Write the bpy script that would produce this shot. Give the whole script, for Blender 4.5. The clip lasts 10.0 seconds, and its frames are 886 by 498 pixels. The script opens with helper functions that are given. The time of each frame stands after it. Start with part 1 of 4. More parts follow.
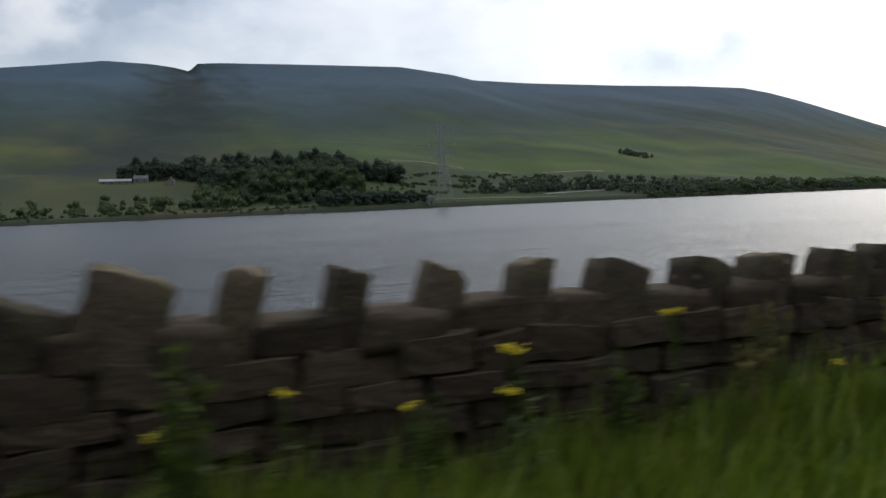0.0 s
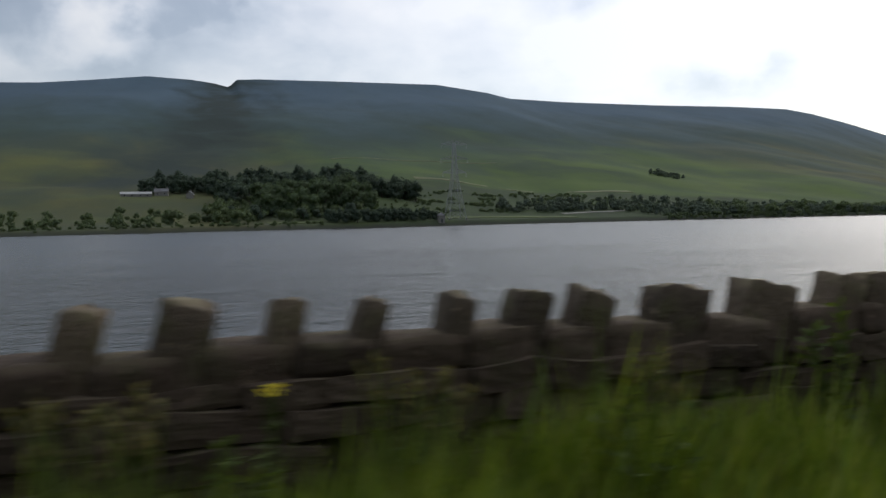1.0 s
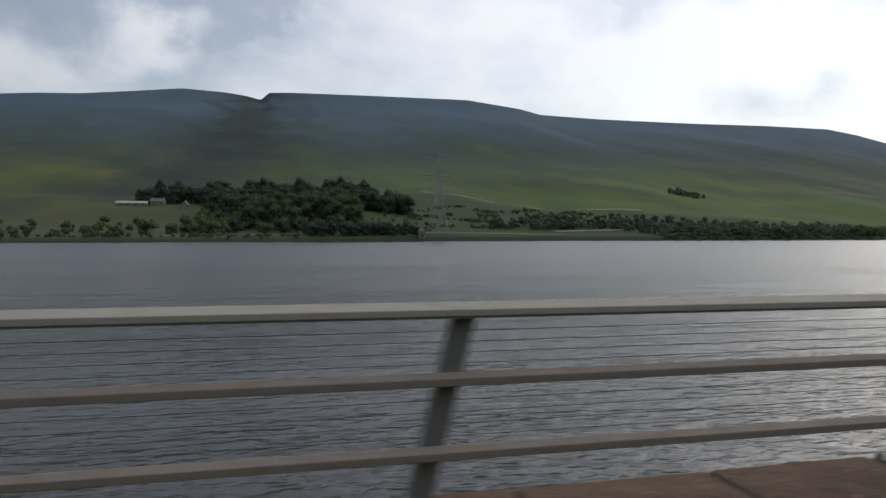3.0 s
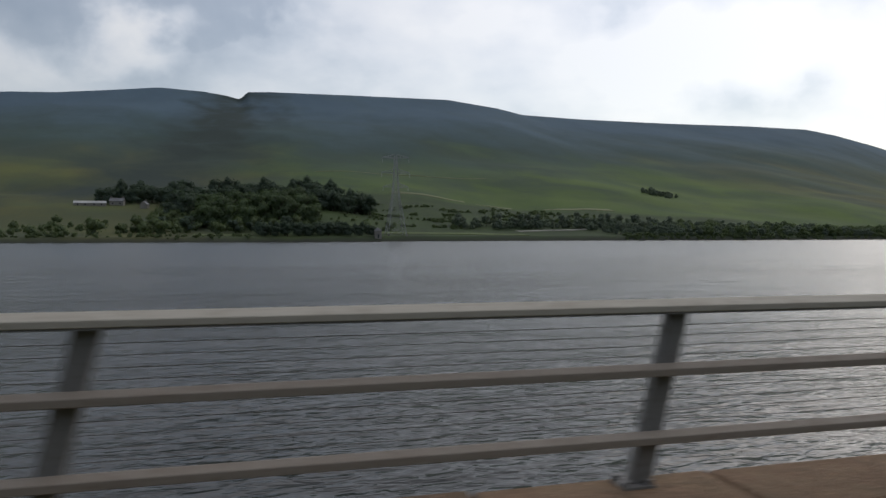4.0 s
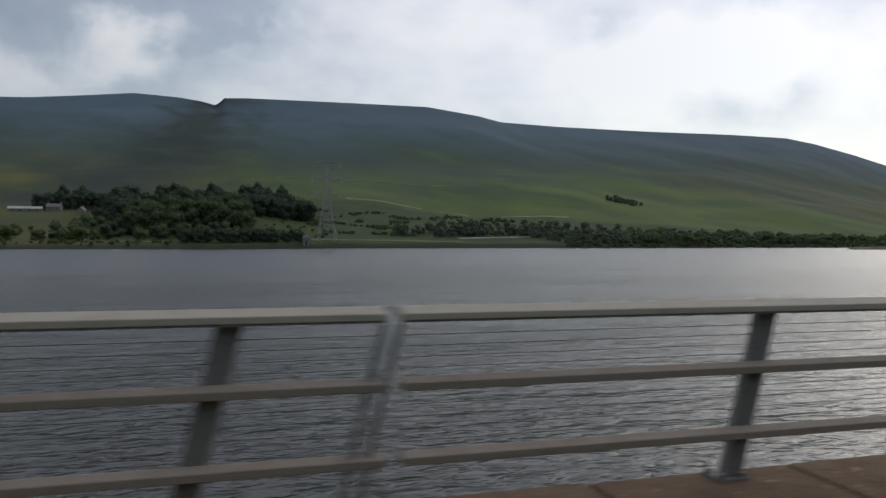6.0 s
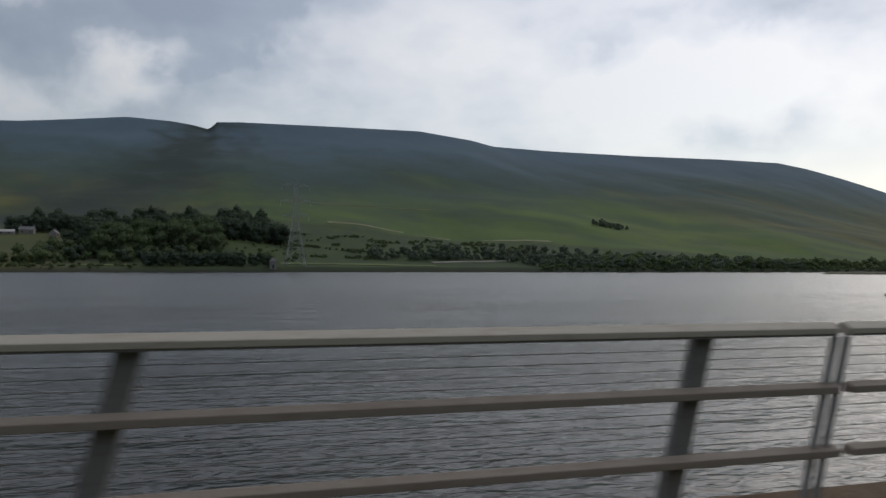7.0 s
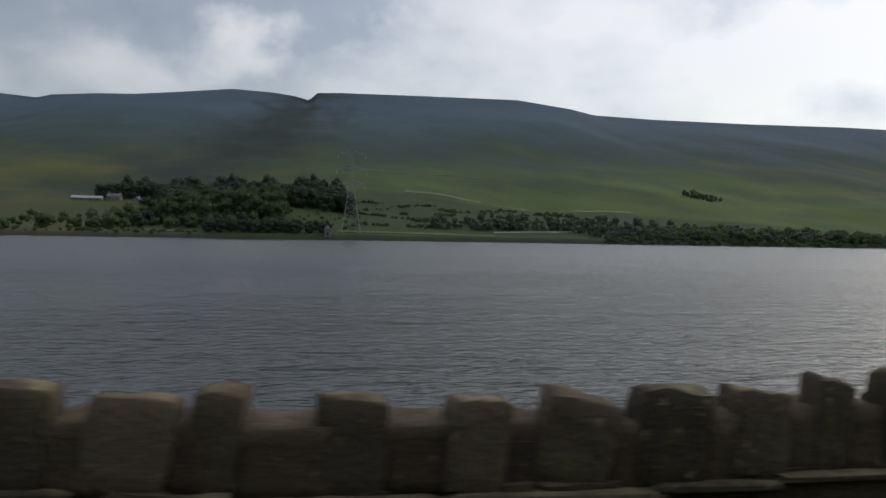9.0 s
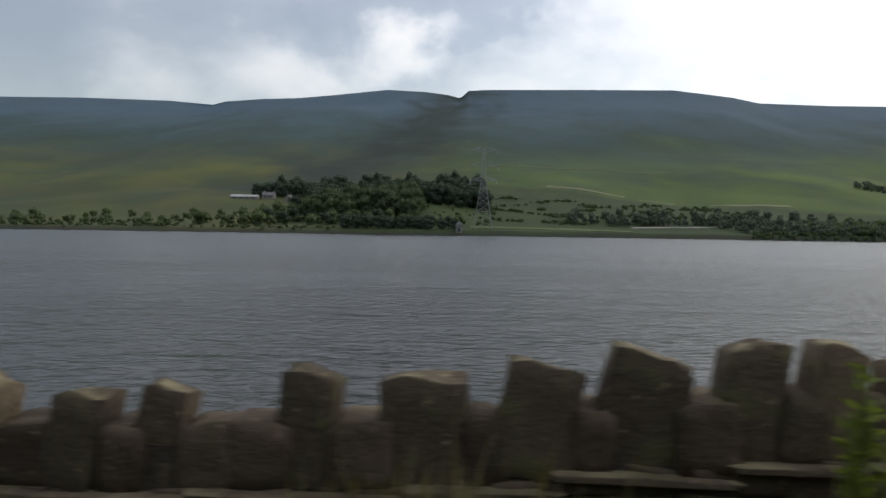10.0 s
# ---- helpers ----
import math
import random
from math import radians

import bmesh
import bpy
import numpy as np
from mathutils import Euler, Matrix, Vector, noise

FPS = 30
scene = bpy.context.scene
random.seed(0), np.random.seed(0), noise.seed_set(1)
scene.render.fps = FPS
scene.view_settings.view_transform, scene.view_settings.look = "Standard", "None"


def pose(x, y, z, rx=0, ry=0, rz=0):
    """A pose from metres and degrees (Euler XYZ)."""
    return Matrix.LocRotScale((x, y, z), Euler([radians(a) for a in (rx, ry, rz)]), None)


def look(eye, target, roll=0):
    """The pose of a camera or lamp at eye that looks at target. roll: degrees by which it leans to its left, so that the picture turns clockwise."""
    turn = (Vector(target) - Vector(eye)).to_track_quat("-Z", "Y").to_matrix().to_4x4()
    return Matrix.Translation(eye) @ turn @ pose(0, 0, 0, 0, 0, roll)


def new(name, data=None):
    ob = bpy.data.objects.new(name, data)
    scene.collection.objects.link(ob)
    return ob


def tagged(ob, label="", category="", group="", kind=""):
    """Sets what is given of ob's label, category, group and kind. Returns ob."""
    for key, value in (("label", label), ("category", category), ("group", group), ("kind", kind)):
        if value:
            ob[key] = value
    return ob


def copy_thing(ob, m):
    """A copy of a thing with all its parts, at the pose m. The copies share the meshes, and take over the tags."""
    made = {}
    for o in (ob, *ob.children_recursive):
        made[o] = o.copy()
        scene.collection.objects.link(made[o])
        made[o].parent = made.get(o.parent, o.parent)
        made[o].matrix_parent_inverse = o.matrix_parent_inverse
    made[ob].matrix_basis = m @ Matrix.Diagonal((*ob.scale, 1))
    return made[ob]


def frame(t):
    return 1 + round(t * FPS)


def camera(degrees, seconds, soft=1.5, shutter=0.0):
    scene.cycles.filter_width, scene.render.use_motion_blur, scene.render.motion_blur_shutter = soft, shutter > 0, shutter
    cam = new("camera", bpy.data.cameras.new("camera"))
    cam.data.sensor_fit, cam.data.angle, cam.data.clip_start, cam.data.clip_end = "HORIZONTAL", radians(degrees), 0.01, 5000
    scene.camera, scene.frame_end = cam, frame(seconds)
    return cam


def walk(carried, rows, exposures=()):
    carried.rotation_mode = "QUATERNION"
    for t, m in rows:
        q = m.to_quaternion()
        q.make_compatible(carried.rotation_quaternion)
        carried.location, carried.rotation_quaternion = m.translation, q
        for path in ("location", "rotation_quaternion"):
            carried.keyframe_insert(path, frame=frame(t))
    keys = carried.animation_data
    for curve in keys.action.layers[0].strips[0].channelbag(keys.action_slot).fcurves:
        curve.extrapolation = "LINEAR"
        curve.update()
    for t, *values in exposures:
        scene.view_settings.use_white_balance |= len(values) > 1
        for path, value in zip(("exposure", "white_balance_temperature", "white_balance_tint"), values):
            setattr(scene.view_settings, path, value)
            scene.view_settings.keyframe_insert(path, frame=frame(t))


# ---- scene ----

GRADE = -0.00372          # the road falls slightly towards +x
WATER = -5.3              # level of the reservoir
LINE = 3.0                # distance of the parapet line from the camera's line


def gz(x):
    """Height of the road at x."""
    return GRADE * (max(-250.0, min(450.0, x)) - 80.0)


# ---- camera ----
cam = camera(60.0, 10.0, soft=1.5, shutter=0.09)


def view(x, z, yaw, pitch, roll):
    return pose(x, 0, z, 90 + pitch, 0, -yaw) @ pose(0, 0, 0, 0, 0, roll)


walk(cam, [
    (0.0, view(23.27, 1.561, 20.92, -3.95, -2.02)),
    (0.5, view(32.52, 1.527, 19.62, -3.98, -1.81)),
    (1.0, view(41.81, 1.492, 18.05, -2.58, -1.03)),
    (1.5, view(51.07, 1.458, 17.03, -2.25, -0.71)),
    (1.8, view(56.65, 1.465, 16.26, -1.30, -0.15)),
    (2.0, view(60.39, 1.454, 15.81, -1.88, 0.06)),
    (2.5, view(69.67, 1.405, 15.35, -1.66, 0.12)),
    (3.0, view(78.94, 1.360, 15.05, -1.42, 0.16)),
    (3.5, view(88.20, 1.322, 15.12, -1.22, 0.16)),
    (4.0, view(97.38, 1.299, 16.02, -1.41, 0.10)),
    (4.5, view(106.48, 1.246, 16.73, -2.18, -0.14)),
    (4.8, view(111.94, 1.236, 16.53, -0.95, 0.02)),
    (5.0, view(115.55, 1.217, 16.57, -1.27, 0.06)),
    (5.5, view(124.53, 1.180, 16.60, -1.05, 0.15)),
    (6.0, view(133.42, 1.140, 16.70, -0.85, 0.24)),
    (6.5, view(142.20, 1.101, 16.78, -0.64, 0.32)),
    (7.0, view(150.83, 1.071, 16.80, 0.95, 0.35)),
    (7.5, view(158.97, 1.059, 16.41, -0.63, 0.42)),
    (8.0, view(166.52, 1.028, 15.21, -0.13, 0.16)),
    (8.5, view(173.92, 1.001, 13.10, -1.55, 1.21)),
    (9.0, view(181.23, 0.973, 8.93, -1.35, 1.12)),
    (9.5, view(188.23, 0.947, 3.25, -3.06, 0.70)),
    (10.0, view(195.09, 0.922, -2.63, -1.84, 0.95)),
], exposures=[
    (0.0, 0.14, 6720, 13), (2.0, 0.07, 6800, 13), (3.5, 0.04, 6850, 13), (5.0, -0.04, 6870, 13), (7.0, -0.16, 6900, 13), (7.5, -0.24, 6910, 13), (8.5, -0.22, 6930, 13),
    (9.0, -0.05, 6960, 13), (9.5, 0.20, 7020, 13), (10.0, 0.42, 7100, 13)])

# ---- world and sun ----
SUN_AZ, SUN_EL = 60.0, 27.0      # degrees from +y towards +x, and above the horizon


def bearing(az, el):
    return Vector((math.sin(radians(az)) * math.cos(radians(el)), math.cos(radians(az)) * math.cos(radians(el)), math.sin(radians(el))))


sun_way = bearing(SUN_AZ, SUN_EL)
thin_cloud = bearing(50.0, 24.0)  # where the cover is thinnest


class Nodes:
    """Short hand for node trees."""

    def __init__(self, tree):
        self.tree = tree
        tree.nodes.clear()

    def add(self, kind, *links, **values):
        node = self.tree.nodes.new("ShaderNode" + kind)
        for key, value in values.items():
            if key.startswith("i_"):
                name = key[2:]
                node.inputs[int(name) if name.isdigit() else name.replace("_", " ")].default_value = value
            else:
                setattr(node, key, value)
        for name, source in links:
            self.tree.links.new(source, node.inputs[name])
        return node

    def math(self, op, a, b=None, clamp=False):
        node = self.tree.nodes.new("ShaderNodeMath")
        node.operation, node.use_clamp = op, clamp
        for i, v in enumerate((a, b)):
            if v is None:
                continue
            if isinstance(v, (int, float)):
                node.inputs[i].default_value = v
            else:
                self.tree.links.new(v, node.inputs[i])
        return node.outputs[0]

    def ramp(self, fac, *stops):
        node = self.tree.nodes.new("ShaderNodeValToRGB")
        self.tree.links.new(fac, node.inputs[0])
        el = node.color_ramp.elements
        while len(el) < len(stops):
            el.new(0.5)
        for e, (p, c) in zip(el, stops):
            e.position = p
            e.color = (c, c, c, 1) if isinstance(c, (int, float)) else (*c, 1)
        return node.outputs[0]

    def mix(self, fac, a, b, blend="MIX"):
        node = self.tree.nodes.new("ShaderNodeMix")
        node.data_type, node.blend_type = "RGBA", blend
        for i, v in ((0, fac), (6, a), (7, b)):
            if isinstance(v, (int, float)):
                node.inputs[i].default_value = v
            elif isinstance(v, tuple):
                node.inputs[i].default_value = (*v, 1)
            else:
                self.tree.links.new(v, node.inputs[i])
        return node.outputs[2]

    def noise(self, vector, scale, detail=4, rough=0.55, distortion=0.0):
        node = self.tree.nodes.new("ShaderNodeTexNoise")
        node.inputs["Scale"].default_value, node.inputs["Detail"].default_value = scale, detail
        node.inputs["Roughness"].default_value, node.inputs["Distortion"].default_value = rough, distortion
        self.tree.links.new(vector, node.inputs["Vector"])
        return node.outputs[0]

    def stretch(self, vector, sx, sy, sz, rz=0.0, off=(0, 0, 0)):
        node = self.tree.nodes.new("ShaderNodeMapping")
        node.inputs["Scale"].default_value = (sx, sy, sz)
        node.inputs["Rotation"].default_value = (0, 0, radians(rz))
        node.inputs["Location"].default_value = off
        self.tree.links.new(vector, node.inputs["Vector"])
        return node.outputs[0]


world = bpy.data.worlds.new("overcast")
scene.world = world
world.use_nodes = True
n = Nodes(world.node_tree)
way = n.add("TexCoord").outputs["Generated"]
sky = n.add("TexSky", sky_type="NISHITA", sun_disc=False, sun_elevation=radians(SUN_EL), sun_rotation=radians(SUN_AZ), dust_density=0.3)
cloud = n.noise(n.stretch(way, 1.0, 1.0, 1.9, off=(0.3, 0.0, 0.0)), 6.0, 6, 0.48, 0.1)
bank = n.noise(n.stretch(way, 1.0, 1.0, 1.7, off=(3.1, 1.7, 0.4)), 3.0, 3, 0.5, 0.15)
dot = n.add("VectorMath", (0, way), operation="DOT_PRODUCT", i_1=tuple(thin_cloud)).outputs["Value"]
up = n.math("MAXIMUM", n.add("SeparateXYZ", (0, way)).outputs[2], 0.0)
cover = n.math("ADD", n.math("MULTIPLY", cloud, 0.44), n.math("MULTIPLY", bank, 0.30))
cover = n.math("ADD", n.math("ADD", cover, 0.13), n.math("MULTIPLY", n.math("SUBTRACT", dot, 0.78), 0.09))
# darker and brighter masses of cloud, ragged at the edge: bearing, height, breadth in degrees, and thickness
rag = n.tree.nodes.new("ShaderNodeTexNoise")
rag.inputs["Scale"].default_value, rag.inputs["Detail"].default_value = 11.0, 5.0
n.tree.links.new(way, rag.inputs["Vector"])
rag = n.add("VectorMath", (0, n.add("VectorMath", (0, rag.outputs["Color"]), operation="SUBTRACT", i_1=(0.5, 0.5, 0.5)).outputs[0]), operation="SCALE", i_Scale=0.13).outputs[0]
ragged = n.add("VectorMath", (0, way), (1, rag), operation="ADD").outputs[0]
for az, el, wide, deep in ((-2.5, 18.5, 9.0, -0.20), (3.5, 15.5, 5.0, -0.07), (-12.0, 13.8, 6.5, -0.16), (-6.3, 12.8, 4.5, 0.12), (-11.0, 18.0, 4.0, 0.08),
                           (13.0, 14.5, 11.0, 0.035), (27.0, 13.0, 6.0, 0.05), (40.0, 18.5, 5.0, -0.05), (34.0, 12.0, 8.5, 0.12), (41.0, 12.5, 8.0, 0.10), (50.0, 15.0, 4.0, -0.06), (-30.0, 13.0, 14.0, -0.07)):
    apart = n.add("VectorMath", (0, ragged), operation="SUBTRACT", i_1=tuple(bearing(az, el))).outputs[0]
    flat = n.add("VectorMath", (0, apart), operation="MULTIPLY", i_1=(1.0, 1.0, 1.7)).outputs[0]
    near = n.add("VectorMath", (0, flat), operation="LENGTH").outputs["Value"]
    mass = n.math("SUBTRACT", 1.0, n.math("DIVIDE", near, radians(wide)), True)
    cover = n.math("ADD", cover, n.math("MULTIPLY", mass, deep * 1.5))
cloud_col = n.ramp(cover, (0.30, (0.29, 0.325, 0.38)), (0.40, (0.37, 0.405, 0.46)), (0.46, (0.55, 0.585, 0.635)), (0.52, (0.75, 0.765, 0.79)), (0.60, (0.91, 0.905, 0.89)))
lit = n.mix(1.0, cloud_col, n.ramp(dot, (0.0, 0.66), (0.45, 0.82), (0.8, 1.01), (1.0, 1.15)), "MULTIPLY")
# an overcast sky grows brighter towards the zenith
rise = n.math("ADD", n.math("MULTIPLY", up, 0.72), 0.49)
thin = n.add("Background", ("Color", sky.outputs[0]), i_Strength=0.05)
thick = n.add("Background", ("Color", lit), ("Strength", rise))
both = n.add("AddShader", (0, thin.outputs[0]), (1, thick.outputs[0]))
n.add("OutputWorld", ("Surface", both.outputs[0]))

sun_data = bpy.data.lights.new("sun", "SUN")
sun_data.energy, sun_data.angle, sun_data.color = 0.5, radians(44), (1.0, 0.95, 0.86)
sun = new("sun", sun_data)
sun.matrix_world = look(tuple(sun_way * 100), (0, 0, 0))

# ---- materials ----


def material(name):
    m = bpy.data.materials.new(name)
    m.use_nodes = True
    return m, Nodes(m.node_tree)


def finish(n, colour, rough=0.8, metal=0.0, bump=None, strength=0.3, distance=0.02, spec=0.4):
    b = n.add("BsdfPrincipled")
    for name, v in (("Base Color", colour), ("Roughness", rough), ("Metallic", metal), ("Specular IOR Level", spec)):
        if isinstance(v, (int, float)):
            b.inputs[name].default_value = v
        elif isinstance(v, tuple):
            b.inputs[name].default_value = (*v, 1)
        else:
            n.tree.links.new(v, b.inputs[name])
    if bump is not None:
        k = n.add("Bump", ("Height", bump), i_Strength=strength, i_Distance=distance)
        n.tree.links.new(k.outputs[0], b.inputs["Normal"])
    n.add("OutputMaterial", ("Surface", b.outputs[0]))
    return b


def position(n):
    return n.add("NewGeometry").outputs["Position"]


def stone_material(name, dark, mid, light, moss, lit_lichen=0.75):
    m, n = material(name)
    p = position(n)
    rnd = n.add("ObjectInfo").outputs["Random"]
    isl = n.add("NewGeometry").outputs["Random Per Island"]
    pick = n.math("FRACT", n.math("ADD", rnd, isl))
    base = n.ramp(pick, (0.0, dark), (0.5, mid), (1.0, light))
    grain = n.noise(p, 38, 6, 0.65)
    blot = n.noise(p, 6.5, 4, 0.6)
    col = n.mix(n.ramp(grain, (0.3, 0.0), (0.75, 0.55)), base, tuple(c * 0.45 for c in dark))
    col = n.mix(n.ramp(blot, (0.52, 0.0), (0.68, 0.45)), col, moss)
    spot = n.noise(p, 21, 2, 0.5)
    col = n.mix(n.ramp(spot, (0.66, 0.0), (0.72, 0.6)), col, tuple(min(1, c * 1.6) for c in light))
    # upper faces: lichen and moss, with the light on them put into the colour
    top = n.add("SeparateXYZ", (0, n.add("NewGeometry").outputs["Normal"])).outputs[2]
    lit_crust = n.math("MULTIPLY", n.ramp(top, (0.45, 0.0), (0.85, lit_lichen)), n.ramp(n.noise(p, 4.0, 4, 0.6), (0.42, 0.0), (0.62, 1.0)))
    col = n.mix(lit_crust, col, (0.27, 0.235, 0.14))
    finish(n, col, 0.92, 0, n.math("ADD", n.math("MULTIPLY", grain, 0.4), blot), 0.9, 0.035, 0.25)
    return m


M_COPING = stone_material("gritstone_coping", (0.071, 0.056, 0.040), (0.123, 0.095, 0.067), (0.194, 0.149, 0.101), (0.128, 0.131, 0.051))
M_WALL = stone_material("gritstone_courses", (0.060, 0.044, 0.031), (0.094, 0.067, 0.047), (0.132, 0.098, 0.069), (0.070, 0.068, 0.032), 0.25)
M_PLINTH = stone_material("sandstone_plinth", (0.135, 0.085, 0.056), (0.19, 0.120, 0.078), (0.29, 0.185, 0.115), (0.095, 0.075, 0.047), 0.15)


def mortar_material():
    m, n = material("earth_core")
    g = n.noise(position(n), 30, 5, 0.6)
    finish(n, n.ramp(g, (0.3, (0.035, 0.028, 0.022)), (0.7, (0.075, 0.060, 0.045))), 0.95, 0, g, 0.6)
    return m


M_CORE = mortar_material()


def metal_paint(name, colour, rust, rough):
    m, n = material(name)
    p = position(n)
    wear = n.noise(n.stretch(p, 1.0, 1.0, 4.0), 9, 5, 0.6)
    fine = n.noise(p, 90, 3, 0.6)
    col = n.mix(n.ramp(wear, (0.5, 0.0), (0.75, 0.6)), colour, rust)
    col = n.mix(n.ramp(fine, (0.45, 0.0), (0.8, 0.35)), col, tuple(c * 0.55 for c in colour))
    finish(n, col, n.ramp(wear, (0.3, rough), (0.8, rough + 0.25)), 0.0, fine, 0.15, 0.004, 0.45)
    return m


M_RAIL = metal_paint("weathered_cream_paint", (0.45, 0.41, 0.34), (0.32, 0.275, 0.22), 0.65)
M_BAR = metal_paint("weathered_brown_paint", (0.285, 0.240, 0.195), (0.21, 0.16, 0.125), 0.65)
M_POST = metal_paint("weathered_grey_steel", (0.20, 0.192, 0.182), (0.14, 0.12, 0.10), 0.55)
M_JOINT = metal_paint("pale_galvanised_steel", (0.25, 0.245, 0.235), (0.17, 0.155, 0.13), 0.45)
M_WIRE = metal_paint("dull_wire", (0.17, 0.16, 0.15), (0.11, 0.095, 0.08), 0.55)
M_WHITE = metal_paint("white_reflective_plastic", (0.80, 0.80, 0.78), (0.5, 0.5, 0.46), 0.4)
M_BLACK = metal_paint("dark_green_plastic", (0.03, 0.045, 0.04), (0.05, 0.05, 0.045), 0.5)
M_PYLON = metal_paint("galvanised_lattice", (0.36, 0.37, 0.37), (0.27, 0.27, 0.26), 0.55)


def water_material():
    m, n = material("reservoir_water")
    p = position(n)
    w1 = n.noise(n.stretch(p, 0.48, 1.0, 1.0, 5), 1.8, 2, 0.5, 0.5)
    w2 = n.noise(n.stretch(p, 0.5, 1.1, 1.0, -6), 2.6, 2, 0.5, 0.4)
    w0 = n.noise(n.stretch(p, 0.45, 1.0, 1.0, 4), 0.22, 3, 0.5, 0.5)
    w3 = n.noise(n.stretch(p, 0.40, 1.0, 1.0, 3, off=(11, 4, 0)), 0.50, 2, 0.5, 0.5)
    calm = n.noise(n.stretch(p, 0.45, 1.0, 1.0, 8), 0.04, 3, 0.55)
    h = n.math("ADD", n.math("ADD", w1, n.math("MULTIPLY", w2, 0.24)), n.math("ADD", n.math("MULTIPLY", w0, 1.9), n.math("MULTIPLY", w3, 1.0)))
    h = n.math("MULTIPLY", h, n.ramp(calm, (0.38, 0.6), (0.60, 1.0)))
    lee = n.math("DIVIDE", n.add("SeparateXYZ", (0, p)).outputs[1], 260.0)
    h = n.math("MULTIPLY", h, n.ramp(lee, (0.12, 1.0), (0.25, 1.0), (0.5, 0.85), (0.9, 0.25)))
    # open water beyond the lee of the parapet: rougher, its wind waves steeper on the near side
    bump = n.add("Bump", ("Height", h), i_Strength=1.0, i_Distance=0.20)
    steep = n.add("CombineXYZ", ("Y", n.ramp(lee, (0.05, 0.022), (0.30, 0.05), (0.55, 0.076), (1.0, 0.072))))
    normal = n.add("VectorMath", (0, bump.outputs[0]), (1, steep.outputs[0]), operation="SUBTRACT")
    normal = n.add("VectorMath", (0, normal.outputs[0]), operation="NORMALIZE")
    b = finish(n, (0.020, 0.022, 0.021), n.ramp(lee, (0.10, 0.19), (0.6, 0.22), (0.9, 0.25)), 0, spec=0.5)
    n.tree.links.new(normal.outputs[0], b.inputs["Normal"])
    b.inputs["IOR"].default_value = 1.33
    return m


M_WATER = water_material()


def ground_material():
    m, n = material("moor_and_pasture")
    p = position(n)
    sep = n.add("SeparateXYZ", (0, p))
    x, y, z = sep.outputs
    big = n.noise(n.stretch(p, 1, 0.6, 0.2), 0.0045, 5, 0.6, 0.3)
    mid = n.noise(n.stretch(p, 1, 0.55, 0.3), 0.009, 3, 0.5, 0.5)
    fine = n.noise(p, 0.35, 5, 0.65)
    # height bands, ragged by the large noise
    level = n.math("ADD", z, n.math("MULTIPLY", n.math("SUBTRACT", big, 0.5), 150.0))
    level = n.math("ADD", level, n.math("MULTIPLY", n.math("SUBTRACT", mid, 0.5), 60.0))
    east = n.math("MULTIPLY", n.math("MULTIPLY", n.math("ADD", x, -60.0), 0.004, True), n.math("MULTIPLY", n.math("SUBTRACT", 1050.0, x), 0.0022, True))
    pasture = n.mix(n.ramp(mid, (0.35, 0.0), (0.65, 1.0)), (0.083, 0.130, 0.030), (0.056, 0.095, 0.026))
    rough = n.mix(n.ramp(mid, (0.35, 0.0), (0.65, 1.0)), (0.100, 0.100, 0.036), (0.058, 0.072, 0.032))
    low = n.mix(n.ramp(n.math("ADD", n.math("MULTIPLY", east, 0.6), n.math("MULTIPLY", big, 0.6)), (0.35, 0.0), (0.6, 1.0)), rough, pasture)
    # distance haze is put into these colours: heath leans blue, moor more so
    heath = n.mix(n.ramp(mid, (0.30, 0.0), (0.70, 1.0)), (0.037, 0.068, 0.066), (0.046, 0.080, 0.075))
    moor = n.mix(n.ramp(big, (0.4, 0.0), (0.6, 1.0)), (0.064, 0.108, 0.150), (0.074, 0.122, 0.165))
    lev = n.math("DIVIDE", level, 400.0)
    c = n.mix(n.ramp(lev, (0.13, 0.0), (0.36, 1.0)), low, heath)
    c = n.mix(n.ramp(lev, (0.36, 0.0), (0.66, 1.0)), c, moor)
    scrub = n.noise(n.stretch(p, 1, 0.6, 0.5, off=(40, 9, 0)), 0.010, 6, 0.62, 0.4)
    c = n.mix(n.math("MULTIPLY", n.ramp(scrub, (0.45, 0.0), (0.64, 0.62)), n.ramp(lev, (0.30, 1.0), (0.60, 0.25))), c, (0.036, 0.058, 0.046))
    pale = n.noise(n.stretch(p, 0.8, 0.7, 0.5, off=(7, 31, 0)), 0.010, 5, 0.6, 0.3)
    c = n.mix(n.math("MULTIPLY", n.ramp(pale, (0.50, 0.0), (0.72, 0.45)), n.ramp(lev, (0.12, 1.0), (0.40, 0.12))), c, (0.115, 0.152, 0.045))
    # darker mottled band along the gully that falls from the notch
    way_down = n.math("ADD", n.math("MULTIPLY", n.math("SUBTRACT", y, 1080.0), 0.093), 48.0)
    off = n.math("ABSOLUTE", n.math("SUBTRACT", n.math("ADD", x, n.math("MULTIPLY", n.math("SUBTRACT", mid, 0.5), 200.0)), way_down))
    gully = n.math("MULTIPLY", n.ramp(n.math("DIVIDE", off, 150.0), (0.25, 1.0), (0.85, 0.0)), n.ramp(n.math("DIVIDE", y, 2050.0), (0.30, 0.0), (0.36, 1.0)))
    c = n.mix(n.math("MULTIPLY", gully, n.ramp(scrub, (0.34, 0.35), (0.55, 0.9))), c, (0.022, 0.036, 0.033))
    # bracken and rushes below the track, on the slope east of the wood
    below = n.math("ADD", n.math("ADD", y, n.math("MULTIPLY", x, 0.375)), n.math("MULTIPLY", n.math("SUBTRACT", mid, 0.5), 90.0))
